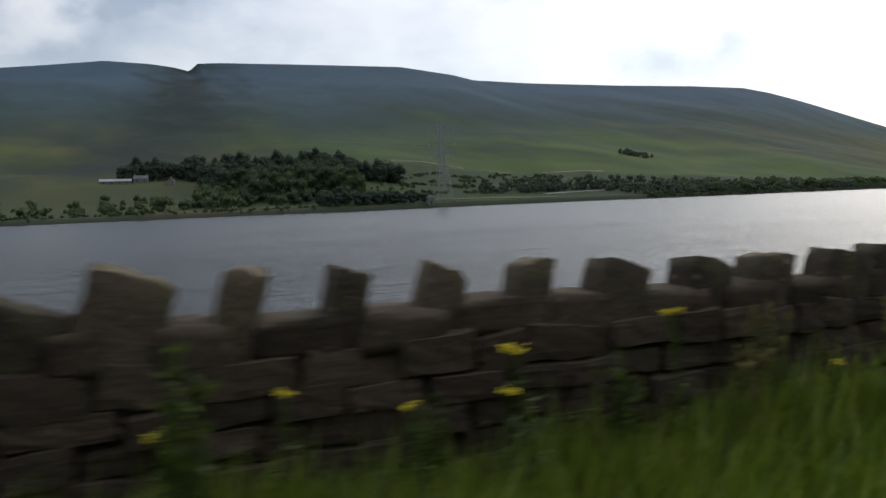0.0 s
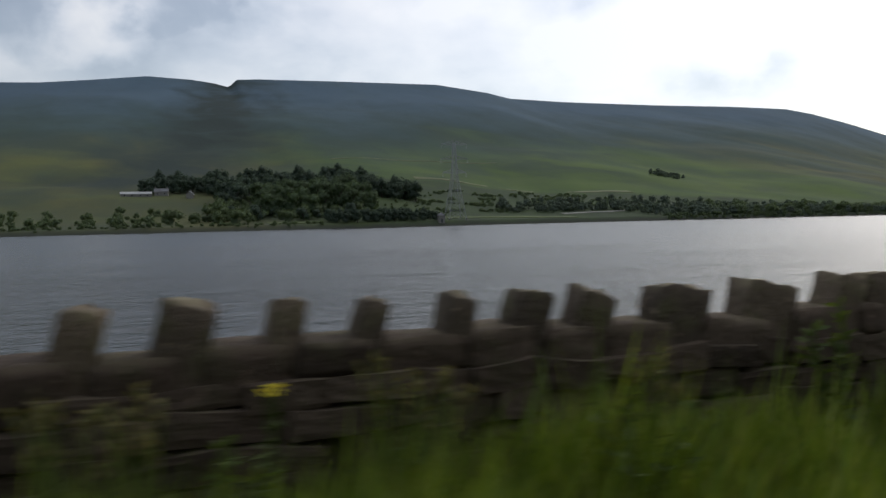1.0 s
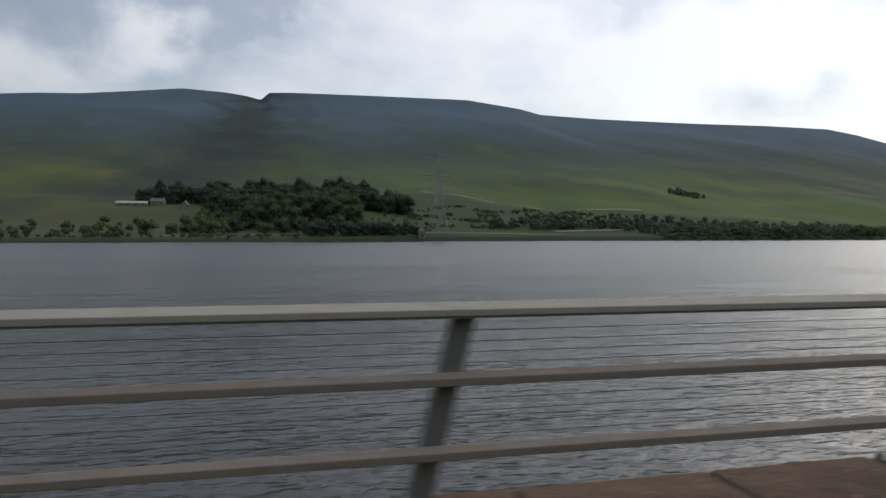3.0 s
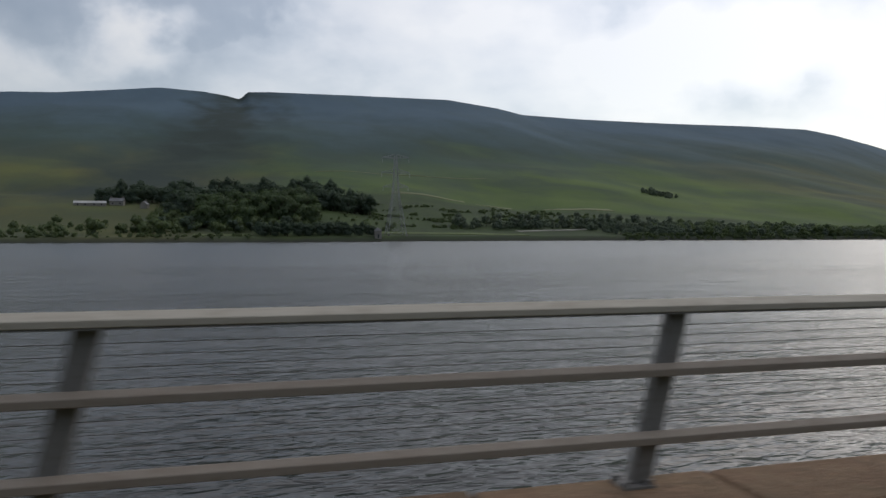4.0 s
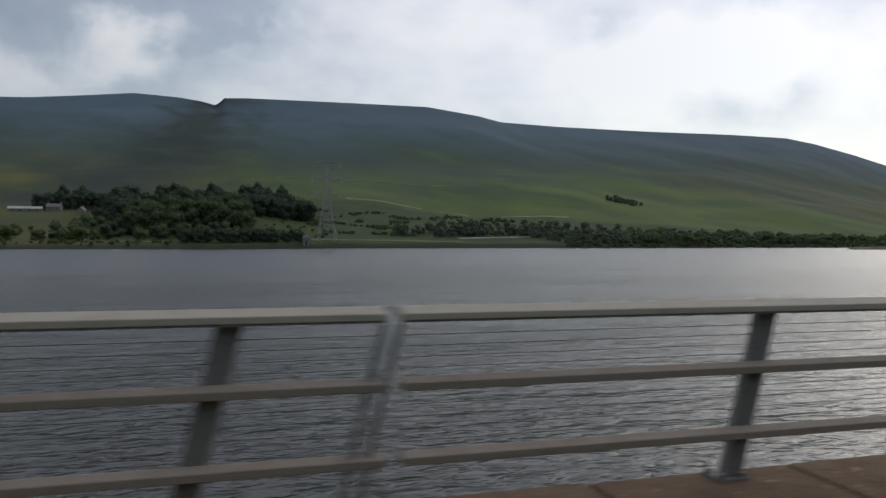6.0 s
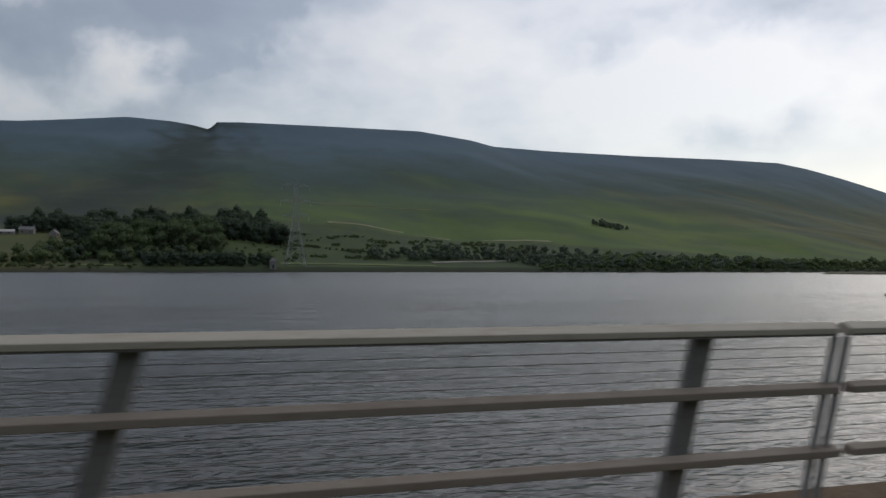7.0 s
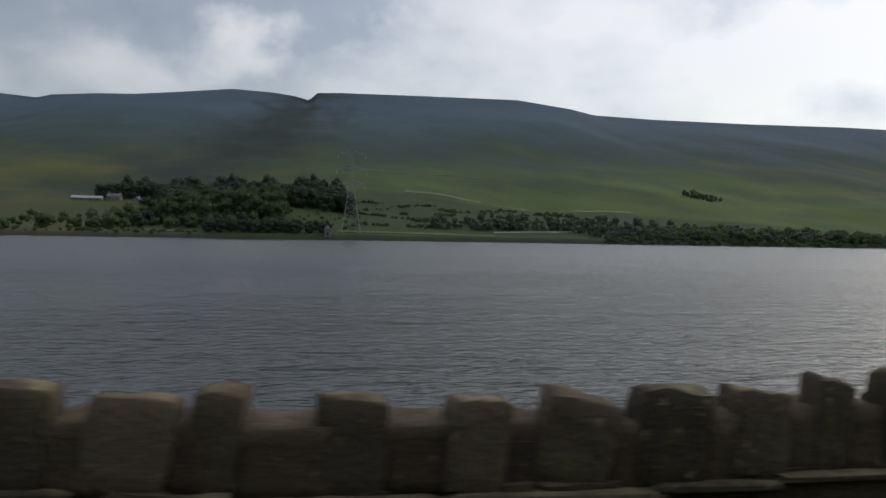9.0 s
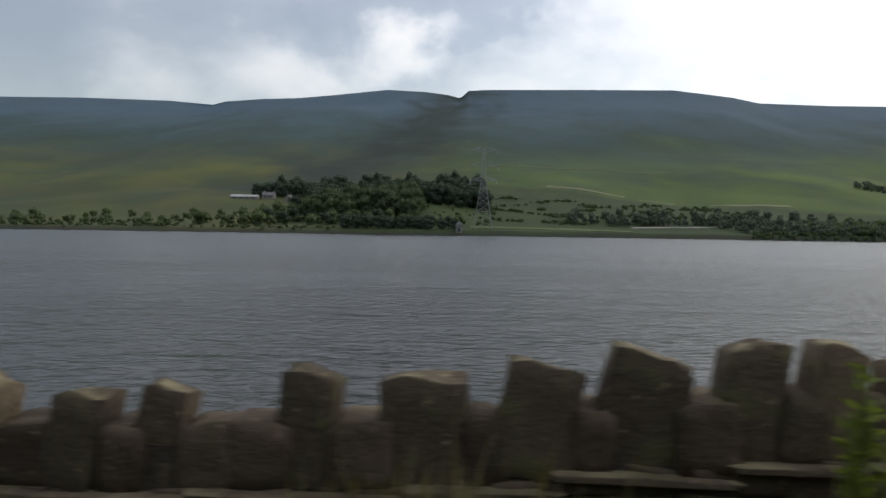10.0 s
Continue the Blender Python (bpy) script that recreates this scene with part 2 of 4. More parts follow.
    rushes = n.math("MULTIPLY", n.ramp(n.math("DIVIDE", below, 1000.0), (0.83, 1.0), (0.862, 0.0)), n.ramp(n.math("DIVIDE", x, 1000.0), (0.14, 0.0), (0.20, 1.0)))
    clumps = n.noise(n.stretch(p, 1, 0.6, 0.5), 0.05, 4, 0.6)
    c = n.mix(n.math("MULTIPLY", rushes, n.ramp(clumps, (0.36, 1.0), (0.62, 0.65))), c, (0.034, 0.052, 0.024))
    c = n.mix(n.ramp(fine, (0.35, 0.0), (0.8, 0.32)), c, (0.040, 0.052, 0.030))
    # bare stony bank at the water's edge
    edge = n.math("ADD", z, n.math("MULTIPLY", n.math("SUBTRACT", n.noise(p, 0.12, 4, 0.6), 0.5), 3.0))
    c = n.mix(n.ramp(n.math("MULTIPLY", n.math("ADD", edge, 6.0), 0.18), (0.15, 1.0), (0.75, 0.0)), c, (0.042, 0.046, 0.036))
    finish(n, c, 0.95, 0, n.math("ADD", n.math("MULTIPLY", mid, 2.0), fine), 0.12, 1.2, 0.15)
    return m


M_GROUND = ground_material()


def plain_earth(name, a, b, scale, rough=0.95, bump=0.5):
    m, n = material(name)
    p = position(n)
    g = n.noise(p, scale, 6, 0.65)
    k = n.noise(p, scale * 0.08, 4, 0.6)
    col = n.mix(n.ramp(k, (0.35, 0.0), (0.65, 0.6)), n.ramp(g, (0.3, a), (0.7, b)), tuple(0.6 * v for v in a))
    finish(n, col, rough, 0, g, bump, 0.02, 0.25)
    return m


M_ROAD = plain_earth("asphalt", (0.035, 0.035, 0.036), (0.06, 0.06, 0.06), 60, 0.85)
M_VERGE = plain_earth("verge_soil_and_turf", (0.030, 0.040, 0.012), (0.055, 0.072, 0.022), 22)
M_TRACK = plain_earth("pale_stony_track", (0.15, 0.165, 0.085), (0.21, 0.215, 0.12), 0.6)
M_MEADOW = plain_earth("mown_meadow", (0.085, 0.115, 0.040), (0.12, 0.15, 0.055), 0.25)
M_SLIP = plain_earth("pale_concrete_slip", (0.24, 0.235, 0.20), (0.33, 0.32, 0.29), 0.6)
M_SPIT = plain_earth("stony_grass_bank", (0.085, 0.09, 0.055), (0.15, 0.145, 0.10), 0.7)


def leaf_material(name, a, b, c, through_light=0.4):
    m, n = material(name)
    rnd = n.add("ObjectInfo").outputs["Random"]
    isl = n.add("NewGeometry").outputs["Random Per Island"]
    base = n.ramp(isl, (0.0, a), (0.55, b), (1.0, c))
    tint = n.mix(n.math("MULTIPLY", rnd, 0.5), base, tuple(0.6 * v for v in b))
    front = n.add("BsdfDiffuse", ("Color", tint))
    back = n.add("BsdfTranslucent", ("Color", n.mix(1.0, tint, (1.25, 1.2, 0.7), "MULTIPLY")))
    both = n.add("MixShader", (1, front.outputs[0]), (2, back.outputs[0]), i_0=through_light)
    gloss = n.add("BsdfGlossy", i_Roughness=0.55, i_Color=(0.8, 0.85, 0.8, 1))
    fin = n.add("MixShader", (1, both.outputs[0]), (2, gloss.outputs[0]), i_0=0.03)
    n.add("OutputMaterial", ("Surface", fin.outputs[0]))
    return m


M_GRASS = leaf_material("verge_grass", (0.11, 0.18, 0.018), (0.225, 0.325, 0.034), (0.39, 0.40, 0.09))
M_STRAW = leaf_material("dry_stalks", (0.12, 0.11, 0.045), (0.18, 0.16, 0.07), (0.26, 0.22, 0.11))
M_STEM = leaf_material("weed_leaves", (0.065, 0.10, 0.02), (0.09, 0.13, 0.026), (0.13, 0.16, 0.04))
M_FRESH = leaf_material("fresh_weed_leaves", (0.12, 0.17, 0.03), (0.17, 0.22, 0.04), (0.24, 0.28, 0.06))
M_FLOWER = leaf_material("yellow_petals", (0.70, 0.58, 0.02), (0.80, 0.70, 0.03), (0.85, 0.78, 0.08))
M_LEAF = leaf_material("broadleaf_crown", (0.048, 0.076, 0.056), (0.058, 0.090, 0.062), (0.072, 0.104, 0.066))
M_LEAF_PALE = leaf_material("willow_scrub", (0.080, 0.118, 0.054), (0.100, 0.140, 0.062), (0.125, 0.165, 0.072))
M_LEAF_MID = leaf_material("alder_and_birch", (0.056, 0.090, 0.042), (0.070, 0.108, 0.048), (0.086, 0.124, 0.054))
# far haze and glare are put into the hedge's paler, greyer leaf colour
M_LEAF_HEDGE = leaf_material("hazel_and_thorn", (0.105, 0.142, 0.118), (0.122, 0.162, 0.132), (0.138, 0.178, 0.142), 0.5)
M_BARK = plain_earth("bark", (0.05, 0.04, 0.03), (0.09, 0.075, 0.058), 6)
M_RENDER = plain_earth("pale_render", (0.30, 0.295, 0.27), (0.40, 0.39, 0.36), 1.5, 0.85, 0.2)
M_GREYWALL = plain_earth("grey_stone_walling", (0.22, 0.21, 0.19), (0.32, 0.30, 0.27), 2.0, 0.9)
M_SLATE = plain_earth("slate_roof", (0.14, 0.14, 0.145), (0.22, 0.22, 0.22), 2.5, 0.6, 0.3)
M_SHEET = plain_earth("pale_sheet_roof", (0.36, 0.36, 0.345), (0.46, 0.46, 0.445), 0.8, 0.5, 0.2)
M_DARKGLASS = plain_earth("window_glass", (0.02, 0.022, 0.025), (0.03, 0.033, 0.036), 3.0, 0.15, 0.0)

# ---- helpers for meshes ----


def mesh_of(name, bm, mat, smooth=False):
    me = bpy.data.meshes.new(name)
    bm.to_mesh(me)
    bm.free()
    me.materials.append(mat)
    if smooth:
        for f in me.polygons:
            f.use_smooth = True
    return me


def part(name, bm, mat, parent=None, label="", smooth=False):
    ob = new(name, mesh_of(name, bm, mat, smooth))
    ob.parent = parent
    return tagged(ob, label)


def box(bm, x0, x1, y0, y1, z0, z1):
    """An axis-parallel block; z0 and z1 follow the road's fall when they are pairs."""
    za, zb = z0 if isinstance(z0, tuple) else (z0, z0)
    ta, tb = z1 if isinstance(z1, tuple) else (z1, z1)
    v = [bm.verts.new(c) for c in ((x0, y0, za), (x1, y0, zb), (x1, y1, zb), (x0, y1, za),
                                   (x0, y0, ta), (x1, y0, tb), (x1, y1, tb), (x0, y1, ta))]
    for f in ((0, 3, 2, 1), (4, 5, 6, 7), (0, 1, 5, 4), (1, 2, 6, 5), (2, 3, 7, 6), (3, 0, 4, 7)):
        bm.faces.new([v[i] for i in f])
    return v


def beam(bm, a, b, w):
    """A square bar from a to b."""
    a, b = Vector(a), Vector(b)
    d = (b - a).normalized()
    s = d.cross(Vector((0, 0, 1)) if abs(d.z) < 0.95 else Vector((1, 0, 0))).normalized() * (w / 2)
    t = d.cross(s).normalized() * (w / 2)
    v = [bm.verts.new(p + i * s + j * t) for p in (a, b) for i, j in ((-1, -1), (1, -1), (1, 1), (-1, 1))]
    for f in ((0, 3, 2, 1), (4, 5, 6, 7), (0, 1, 5, 4), (1, 2, 6, 5), (2, 3, 7, 6), (3, 0, 4, 7)):
        bm.faces.new([v[i] for i in f])


def bevelled(bm, width, segments=2):
    bmesh.ops.bevel(bm, geom=bm.edges[:], offset=width, segments=segments, affect="EDGES", profile=0.6)
    return bm


def interp(x, table):
    if x <= table[0][0]:
        return table[0][1]
    for (xa, za), (xb, zb) in zip(table, table[1:]):
        if x <= xb:
            return za + (zb - za) * (x - xa) / (xb - xa)
    return table[-1][1]


# ---- ground: one sheet from an added, unseen hillside behind the road to the far moor ----
RIDGE = [(-3000, 335), (-1119, 330), (-882, 329), (-648, 323), (-526, 313), (-492, 322), (-385, 330), (-293, 333), (-186, 343),
         (-54, 357), (50, 352), (105, 345), (138, 337), (146, 341), (162, 356), (216, 359), (436, 361), (700, 362), (852, 344), (920, 330),
         (1097, 325), (1396, 324), (1678, 327), (1895, 325), (2005, 311), (2154, 283), (2337, 243), (2552, 196), (3000, 110), (3600, 60), (5000, 50)]


def shore(x):
    s = max(-200.0, min(900.0, x)) / 500.0
    return 405.0 * (1 + 0.20 * s - 0.043 * s * s)


def moor(x, u):
    """Height of the far side, u metres beyond the shore."""
    far = 80.0 + (x - 80.0) * 2050.0 / max(300.0, shore(x) + u)
    k = max(0.0, min(1.0, (far - 900.0) / 900.0))
    xe = x + (min(far, 4000.0) - x) * k
    span = 2050.0 - shore(x)
    s = u / span
    crest = max(0.0, min(1.0, (s - 0.78) / 0.2))
    wide = sum(interp(xe + 45.0 * d, RIDGE) for d in range(-4, 5)) / 9.0
    top = wide + (interp(xe, RIDGE) - wide) * crest ** 2
    if u < 7:
        return WATER - 1.0 + 3.6 * u / 7
    base = WATER + 2.6 + (u - 7) * 0.012 * max(0.0, 1 - s)
    if s <= 1:
        z = base + (top - WATER - 2.6) * s ** 1.42
        rise = min(1.0, u / 300.0) * max(0.0, 1 - s) ** 0.5
        z += rise * 16.0 * noise.fractal((x / 420.0, u / 420.0, 3.0), 0.9, 2.1, 4)
        gx = 130 - 170 * (1 - s) + 40 * math.sin(s * 7) + 30 * noise.noise((x / 90.0, u / 120.0, 7.0))
        z -= 17.0 * math.exp(-((x - gx) / (80.0 + 70.0 * (1 - s))) ** 2) * min(1, s * 3) * max(0.0, 1 - s) ** 0.45
        z += 7.5 * math.exp(-((x - 150.0) / 52.0) ** 2 - ((u - 105.0) / 45.0) ** 2)
        gx2 = -520 + 250 * (1 - s)
        z -= 16.0 * math.exp(-((x - gx2) / 90.0) ** 2) * min(1, s * 3) * (1 - s) ** 0.3
        return z
    return top - (s - 1) * 40.0


def build_ground():
    xs = sorted(set([float(v) for v in range(-4500, -900, 150)] + [float(v) for v in range(-900, 2700, 12)] + [float(v) for v in range(2700, 4600, 100)]
                    + [138.0, 146.0, 154.0, 162.0]))
    # the bank beyond y = -7 is unseen, added to keep sky off the parapet's face
    near = [(-4500, 420), (-2500, 400), (-1200, 280), (-600, 175), (-250, 88), (-90, 39), (-30, 13.5), (-12, 3.2), (-7, -0.1), (1.2, -0.1), (3.30, -0.1)]
    us = [-25, -4, 0, 2, 4.5, 7, 12, 20, 32, 48, 66, 88, 112, 140, 170, 205, 240, 280, 320, 365, 410, 460, 510, 565, 620, 680, 740, 800, 865, 930,
          1000, 1070, 1140, 1210, 1280, 1345, 1410, 1465, 1515, 1560, 1595, 1618]
    verts, rows = [], 0
    for y, z in near:
        verts += [(x, y, gz(x) + z + (6 * noise.noise((x / 200, y / 200, 0)) if y < -60 else 0)) for x in xs]
        rows += 1
    verts += [(x, 3.42, WATER - 3.0) for x in xs]
    rows += 1
    for u in us:
        for x in xs:
            f = (2050.0 - shore(x)) / 1620.0 if u > 7 else 1.0
            verts.append((x, shore(x) + u * f, moor(x, u * f) if u >= 0 else WATER - 1.0 + 0.25 * u * 0.3))
        rows += 1
    for y, drop in ((2050.0, 0.0), (2200.0, 2.0), (2600.0, 12.0), (3400.0, 40.0), (4600.0, 90.0)):
        verts += [(x, y, interp(x, RIDGE) - drop) for x in xs]
        rows += 1
    k = len(xs)
    faces = [(r * k + c, r * k + c + 1, (r + 1) * k + c + 1, (r + 1) * k + c) for r in range(rows - 1) for c in range(k - 1)]
    me = bpy.data.meshes.new("ground")
    me.from_pydata(verts, [], faces)
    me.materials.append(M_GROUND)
    for f in me.polygons:
        f.use_smooth = f.index > 12 * k
    tagged(new("ground", me), "green pasture and haze-blue heather moor rising beyond the reservoir", "ground", kind="structure")


build_ground()


def build_water():
    bm = bmesh.new()
    v = [bm.verts.new(c) for c in ((-3500, 3.36, WATER), (3500, 3.36, WATER), (3500, 1200, WATER), (-3500, 1200, WATER))]
    bm.faces.new(v)
    ob = part("water", bm, M_WATER)
    tagged(ob, "grey rippled reservoir water under an overcast sky", "water", kind="structure")


build_water()


def strip(name, x0, x1, y0, y1, rise, mat, label, category, thick=0.3):
    bm = bmesh.new()
    steps = 24
    for i in range(steps):
        a, b = x0 + (x1 - x0) * i / steps, x0 + (x1 - x0) * (i + 1) / steps
        box(bm, a, b, y0, y1, (gz(a) - thick, gz(b) - thick), (gz(a) + rise, gz(b) + rise))
    bmesh.ops.remove_doubles(bm, verts=bm.verts[:], dist=0.001)
    return tagged(part(name, bm, mat), label, category, kind="structure")


strip("road", -240, 440, -6.2, 1.35, 0.0, M_ROAD, "dark grey asphalt road along the reservoir", "road")
strip("kerb", -240, 440, 1.354, 1.48, 0.10, M_PLINTH, "low worn stone kerb beside the road", "kerb")
strip("pavement", -240, 440, 1.484, 2.60, 0.07, M_VERGE, "narrow earthy verge between kerb and parapet", "verge")


# ---- railing ----
PITCH, FIRST = 2.4382, 57.877     # spacing of the posts, and the first of them
RAIL_FROM, RAIL_TO = 57.56, 163.35
LEAN = 0.25                        # the posts rake towards +x


def build_plinth():
    wall = new("wall_parapet_base")
    wall.location = (RAIL_FROM, 0, 0)
    tagged(wall, "low sandstone plinth that carries the steel railing", "parapet wall", kind="structure")
    bm = bmesh.new()
    a, b = RAIL_FROM - 0.1, RAIL_TO + 0.1
    box(bm, a - RAIL_FROM, b - RAIL_FROM, 2.66, 3.10, (gz(a) - 0.4, gz(b) - 0.4), (gz(a) + 0.12, gz(b) + 0.12))
    part("core", bm, M_WALL, wall)
    protos = []
    for i in range(3):
        bm = bmesh.new()
        v = box(bm, -0.5, 0.5, 2.60, 3.14, -0.07, 0.07)
        for w in v:
            w.co.y += random.uniform(-0.012, 0.012)
            w.co.z += random.uniform(-0.006, 0.006)
        bevelled(bm, 0.016, 1)
        protos.append(mesh_of("plinth_slab", bm, M_PLINTH))
    x = RAIL_FROM
    k = 0
    while x < RAIL_TO:
        w = random.uniform(0.85, 1.25)
        w = min(w, RAIL_TO - x + 0.05)
        ob = new("plinth_slab", protos[k % 3])
        ob.parent = wall
        ob.matrix_basis = Matrix.LocRotScale((x + w / 2 - RAIL_FROM, 0, gz(x + w / 2) + 0.165), Euler((0, math.atan(-GRADE), 0)), (w - 0.012, 1, 1))
        x += w
        k += 1


build_plinth()


def bar(bm, a, b, front, ridge, back, top, edge, low):
    """A rail along the road from a to b: an upright face on the road side, a flat weathered slope above it, and a flat underside."""
    ring = [(front, low + 0.003), (front, edge - 0.003), (front + 0.003, edge + 0.001), (ridge - 0.004, top - 0.001), (ridge + 0.004, top - 0.001),
            (back, edge), (back, low + 0.003), (back - 0.003, low), (front + 0.003, low)]
    ends = [[bm.verts.new((x, y, gz(x) + z)) for y, z in ring] for x in (a, b)]
    k = len(ring)
    for i in range(k):
        bm.faces.new((ends[0][i], ends[0][(i + 1) % k], ends[1][(i + 1) % k], ends[1][i]))
    bm.faces.new(ends[0])
    bm.faces.new(ends[1][::-1])
    bmesh.ops.recalc_face_normals(bm, faces=bm.faces[:])


def leaning(bm, x, y0, y1, lo, hi, w, lean):
    """A raked post at x, whose place is that of its head."""
    g = gz(x)
    z0, z1 = g + lo, g + hi
    c = [(x - w / 2 - lean * (hi - lo), z0), (x + w / 2 - lean * (hi - lo), z0), (x + w / 2, z1), (x - w / 2, z1)]
    front = [bm.verts.new((p, y0, q)) for p, q in c]
    back = [bm.verts.new((p, y1, q)) for p, q in c]
    bm.faces.new(front)
    bm.faces.new(back[::-1])
    for i in range(4):
        bm.faces.new((front[(i + 1) % 4], front[i], back[i], back[(i + 1) % 4]))
    bevelled(bm, 0.006, 1)


TOP, MIDDLE, LOW = 1.057, 0.766, 0.468
BREAKS = [RAIL_FROM] + [114.60 + 4 * PITCH * j for j in range(-5, 4)] + [153.72] + [RAIL_TO]


def build_panel(a, b):
    """One panel of railing between two joints, with rails, posts and wires."""
    rail = new("railing")
    rail.location = (a, LINE, gz(a))
    bpy.context.view_layer.update()

    def put(name, bm, mat, label=""):
        for v in bm.verts:
            v.co -= rail.location
        return part(name, bm, mat, rail, label)

    gap = 0.035
    bm = bmesh.new()
    bar(bm, a + gap, b - gap, LINE - 0.056, LINE - 0.002, LINE + 0.052, 1.068, 1.041, 1.0125)
    put("top_rail", bm, M_RAIL)
    bm = bmesh.new()
    box(bm, a + gap, b - gap, LINE - 0.050, LINE - 0.012, (gz(a) + 1.004, gz(b) + 1.004), (gz(a) + 1.0128, gz(b) + 1.0128))
    put("under_strip", bm, M_POST, "dark strip under the handrail")
    for name, top in (("middle_rail", MIDDLE), ("bottom_rail", LOW)):
        bm = bmesh.new()
        bar(bm, a + gap, b - gap, LINE - 0.066, LINE - 0.022, LINE, top + 0.019, top, top - 0.033)
        put(name, bm, M_BAR)
    for k in range(44):
        x = FIRST + PITCH * k
        if not a < x < b:
            continue
        bm = bmesh.new()
        leaning(bm, x + 0.022, LINE + 0.004, LINE + 0.060, 0.24, TOP - 0.048, 0.102, LEAN)
        post = put("post", bm, M_POST)
        bm = bmesh.new()
        xb = x - LEAN * 0.78
        box(bm, xb - 0.075, xb + 0.075, LINE - 0.04, LINE + 0.10, gz(x) + 0.236, gz(x) + 0.250)
        for i in (-0.055, 0.055):
            for j in (-0.02, 0.08):
                box(bm, xb + i - 0.014, xb + i + 0.014, LINE + j - 0.014, LINE + j + 0.014, gz(x) + 0.250, gz(x) + 0.272)
        for v in bm.verts:
            v.co -= rail.location
        part("base_plate", bm, M_POST, post)
    for i, end in enumerate((a + gap, b - gap)):
        bm = bmesh.new()
        leaning(bm, end, LINE - 0.050, LINE - 0.010, 0.24, TOP - 0.055, 0.024, LEAN)
        put("end_plate", bm, M_JOINT, "pale galvanised end plate")
    for z in (0.945, 0.900, 0.855, 0.810, 0.660, 0.610, 0.560, 0.510):
        bm = bmesh.new()
        beam(bm, (a + gap, LINE + 0.030, gz(a) + z), (b - gap, LINE + 0.030, gz(b) + z), 0.0028)
        put("wire", bm, M_WIRE)
    tagged(rail, "pale three-rail steel railing with dark posts on a plinth", "railing", "railing panels")


for a, b in zip(BREAKS, BREAKS[1:]):
    build_panel(a, b)


def build_marker():
    x = 113.09
    ob = new("marker_post")
    ob.location = (x, 2.90, gz(x) + 0.24)

    def piece(name, lo, hi, w, mat, label):
        bm = bmesh.new()
        leaning(bm, x - LEAN * (1.44 - hi), 2.875, 2.925, lo, hi, w, LEAN)
        for v in bm.verts:
            v.co -= ob.location
        part(name, bm, mat, ob, label)

    piece("stake", 0.24, 0.968, 0.040, M_JOINT, "grey lower stake")
    piece("white_sleeve", 0.970, 1.272, 0.066, M_WHITE, "white plastic sleeve")
    piece("dark_band", 1.274, 1.402, 0.066, M_BLACK, "dark band")
    piece("cap", 1.404, 1.442, 0.070, M_WHITE, "white cap")
    tagged(ob, "white and dark roadside marker post standing against the railing", "marker post")


build_marker()

# ---- dry-stone parapets ----


def stone_meshes(mat, count, blunt, shoulder=0.0):
    """Unit stones, worn round and uneven, with a broken face."""
    made = []
    for i in range(count):
        bm = bmesh.new()
        bmesh.ops.create_cube(bm, size=1.0)
        bmesh.ops.subdivide_edges(bm, edges=bm.edges[:], cuts=3, use_grid_fill=True)
        lift, skew = random.uniform(-0.07, 0.07), random.uniform(-0.08, 0.08)
        power = random.uniform(13.0, 26.0) * (0.09 / max(0.05, blunt))
        drop = [random.uniform(0.0, 1.0) * shoulder * 1.5 for _ in range(2)]
        seed = random.uniform(0, 90)
        for v in bm.verts:
            c = v.co * 2
            r = sum(abs(k) ** power for k in c) ** (1 / power)
            c = c / r * max(abs(k) for k in c) / 2
            side = c.x * 2
            high = max(0.0, c.z + 0.1) / 0.6
            c.z += (lift * side - drop[0 if side < 0 else 1] * abs(side) ** 2.6) * high
            c.x += skew * (c.z + 0.5) - shoulder * 0.5 * side * high * 0.5
            rough = Vector((noise.noise(c * 2.3 + Vector((seed, 0, 0))), noise.noise(c * 2.3 + Vector((0, seed, 9))), noise.noise(c * 2.3 + Vector((5, 0, seed)))))
            fine = Vector((noise.noise(c * 6 + Vector((seed, 3, 0))), noise.noise(c * 6 + Vector((0, seed, 1))), noise.noise(c * 6 + Vector((7, 0, seed)))))
            v.co = c + rough * 0.05 + fine * 0.05
        made.append(mesh_of("stone", bm, mat, True))
    return made


COPING = stone_meshes(M_COPING, 16, 0.065, 0.035)
HEN = stone_meshes(M_WALL, 10, 0.10, 0.03)
COURSE = stone_meshes(M_WALL, 8, 0.09)

# measured uprights: place along the road, breadth, head above the road
STONES_A = [(23.17, 0.29, 1.11), (23.59, 0.15, 1.10), (24.01, 0.14, 1.08), (24.42, 0.17, 1.06), (24.86, 0.14, 1.06), (25.31, 0.23, 1.03), (25.81, 0.22, 1.01),
            (26.23, 0.18, 1.01), (26.71, 0.25, 1.00)]
STONES_B = [(32.20, 0.21, 1.04), (32.62, 0.20, 0.99), (33.02, 0.11, 0.98), (33.36, 0.11, 1.03), (33.67, 0.11, 1.02), (33.99, 0.16, 1.04), (34.40, 0.14, 1.00),
            (34.73, 0.12, 1.01), (35.17, 0.19, 1.00), (35.55, 0.13, 1.00), (35.97, 0.15, 0.95)]
STONES_C = [(41.39, 0.15, 1.03), (41.77, 0.19, 1.04), (42.15, 0.12, 1.03), (42.48, 0.11, 1.02), (42.87, 0.11, 1.02), (43.20, 0.15, 1.02), (43.51, 0.15, 1.01),
            (43.97, 0.24, 1.01), (44.47, 0.26, 1.01), (44.93, 0.15, 1.02)]
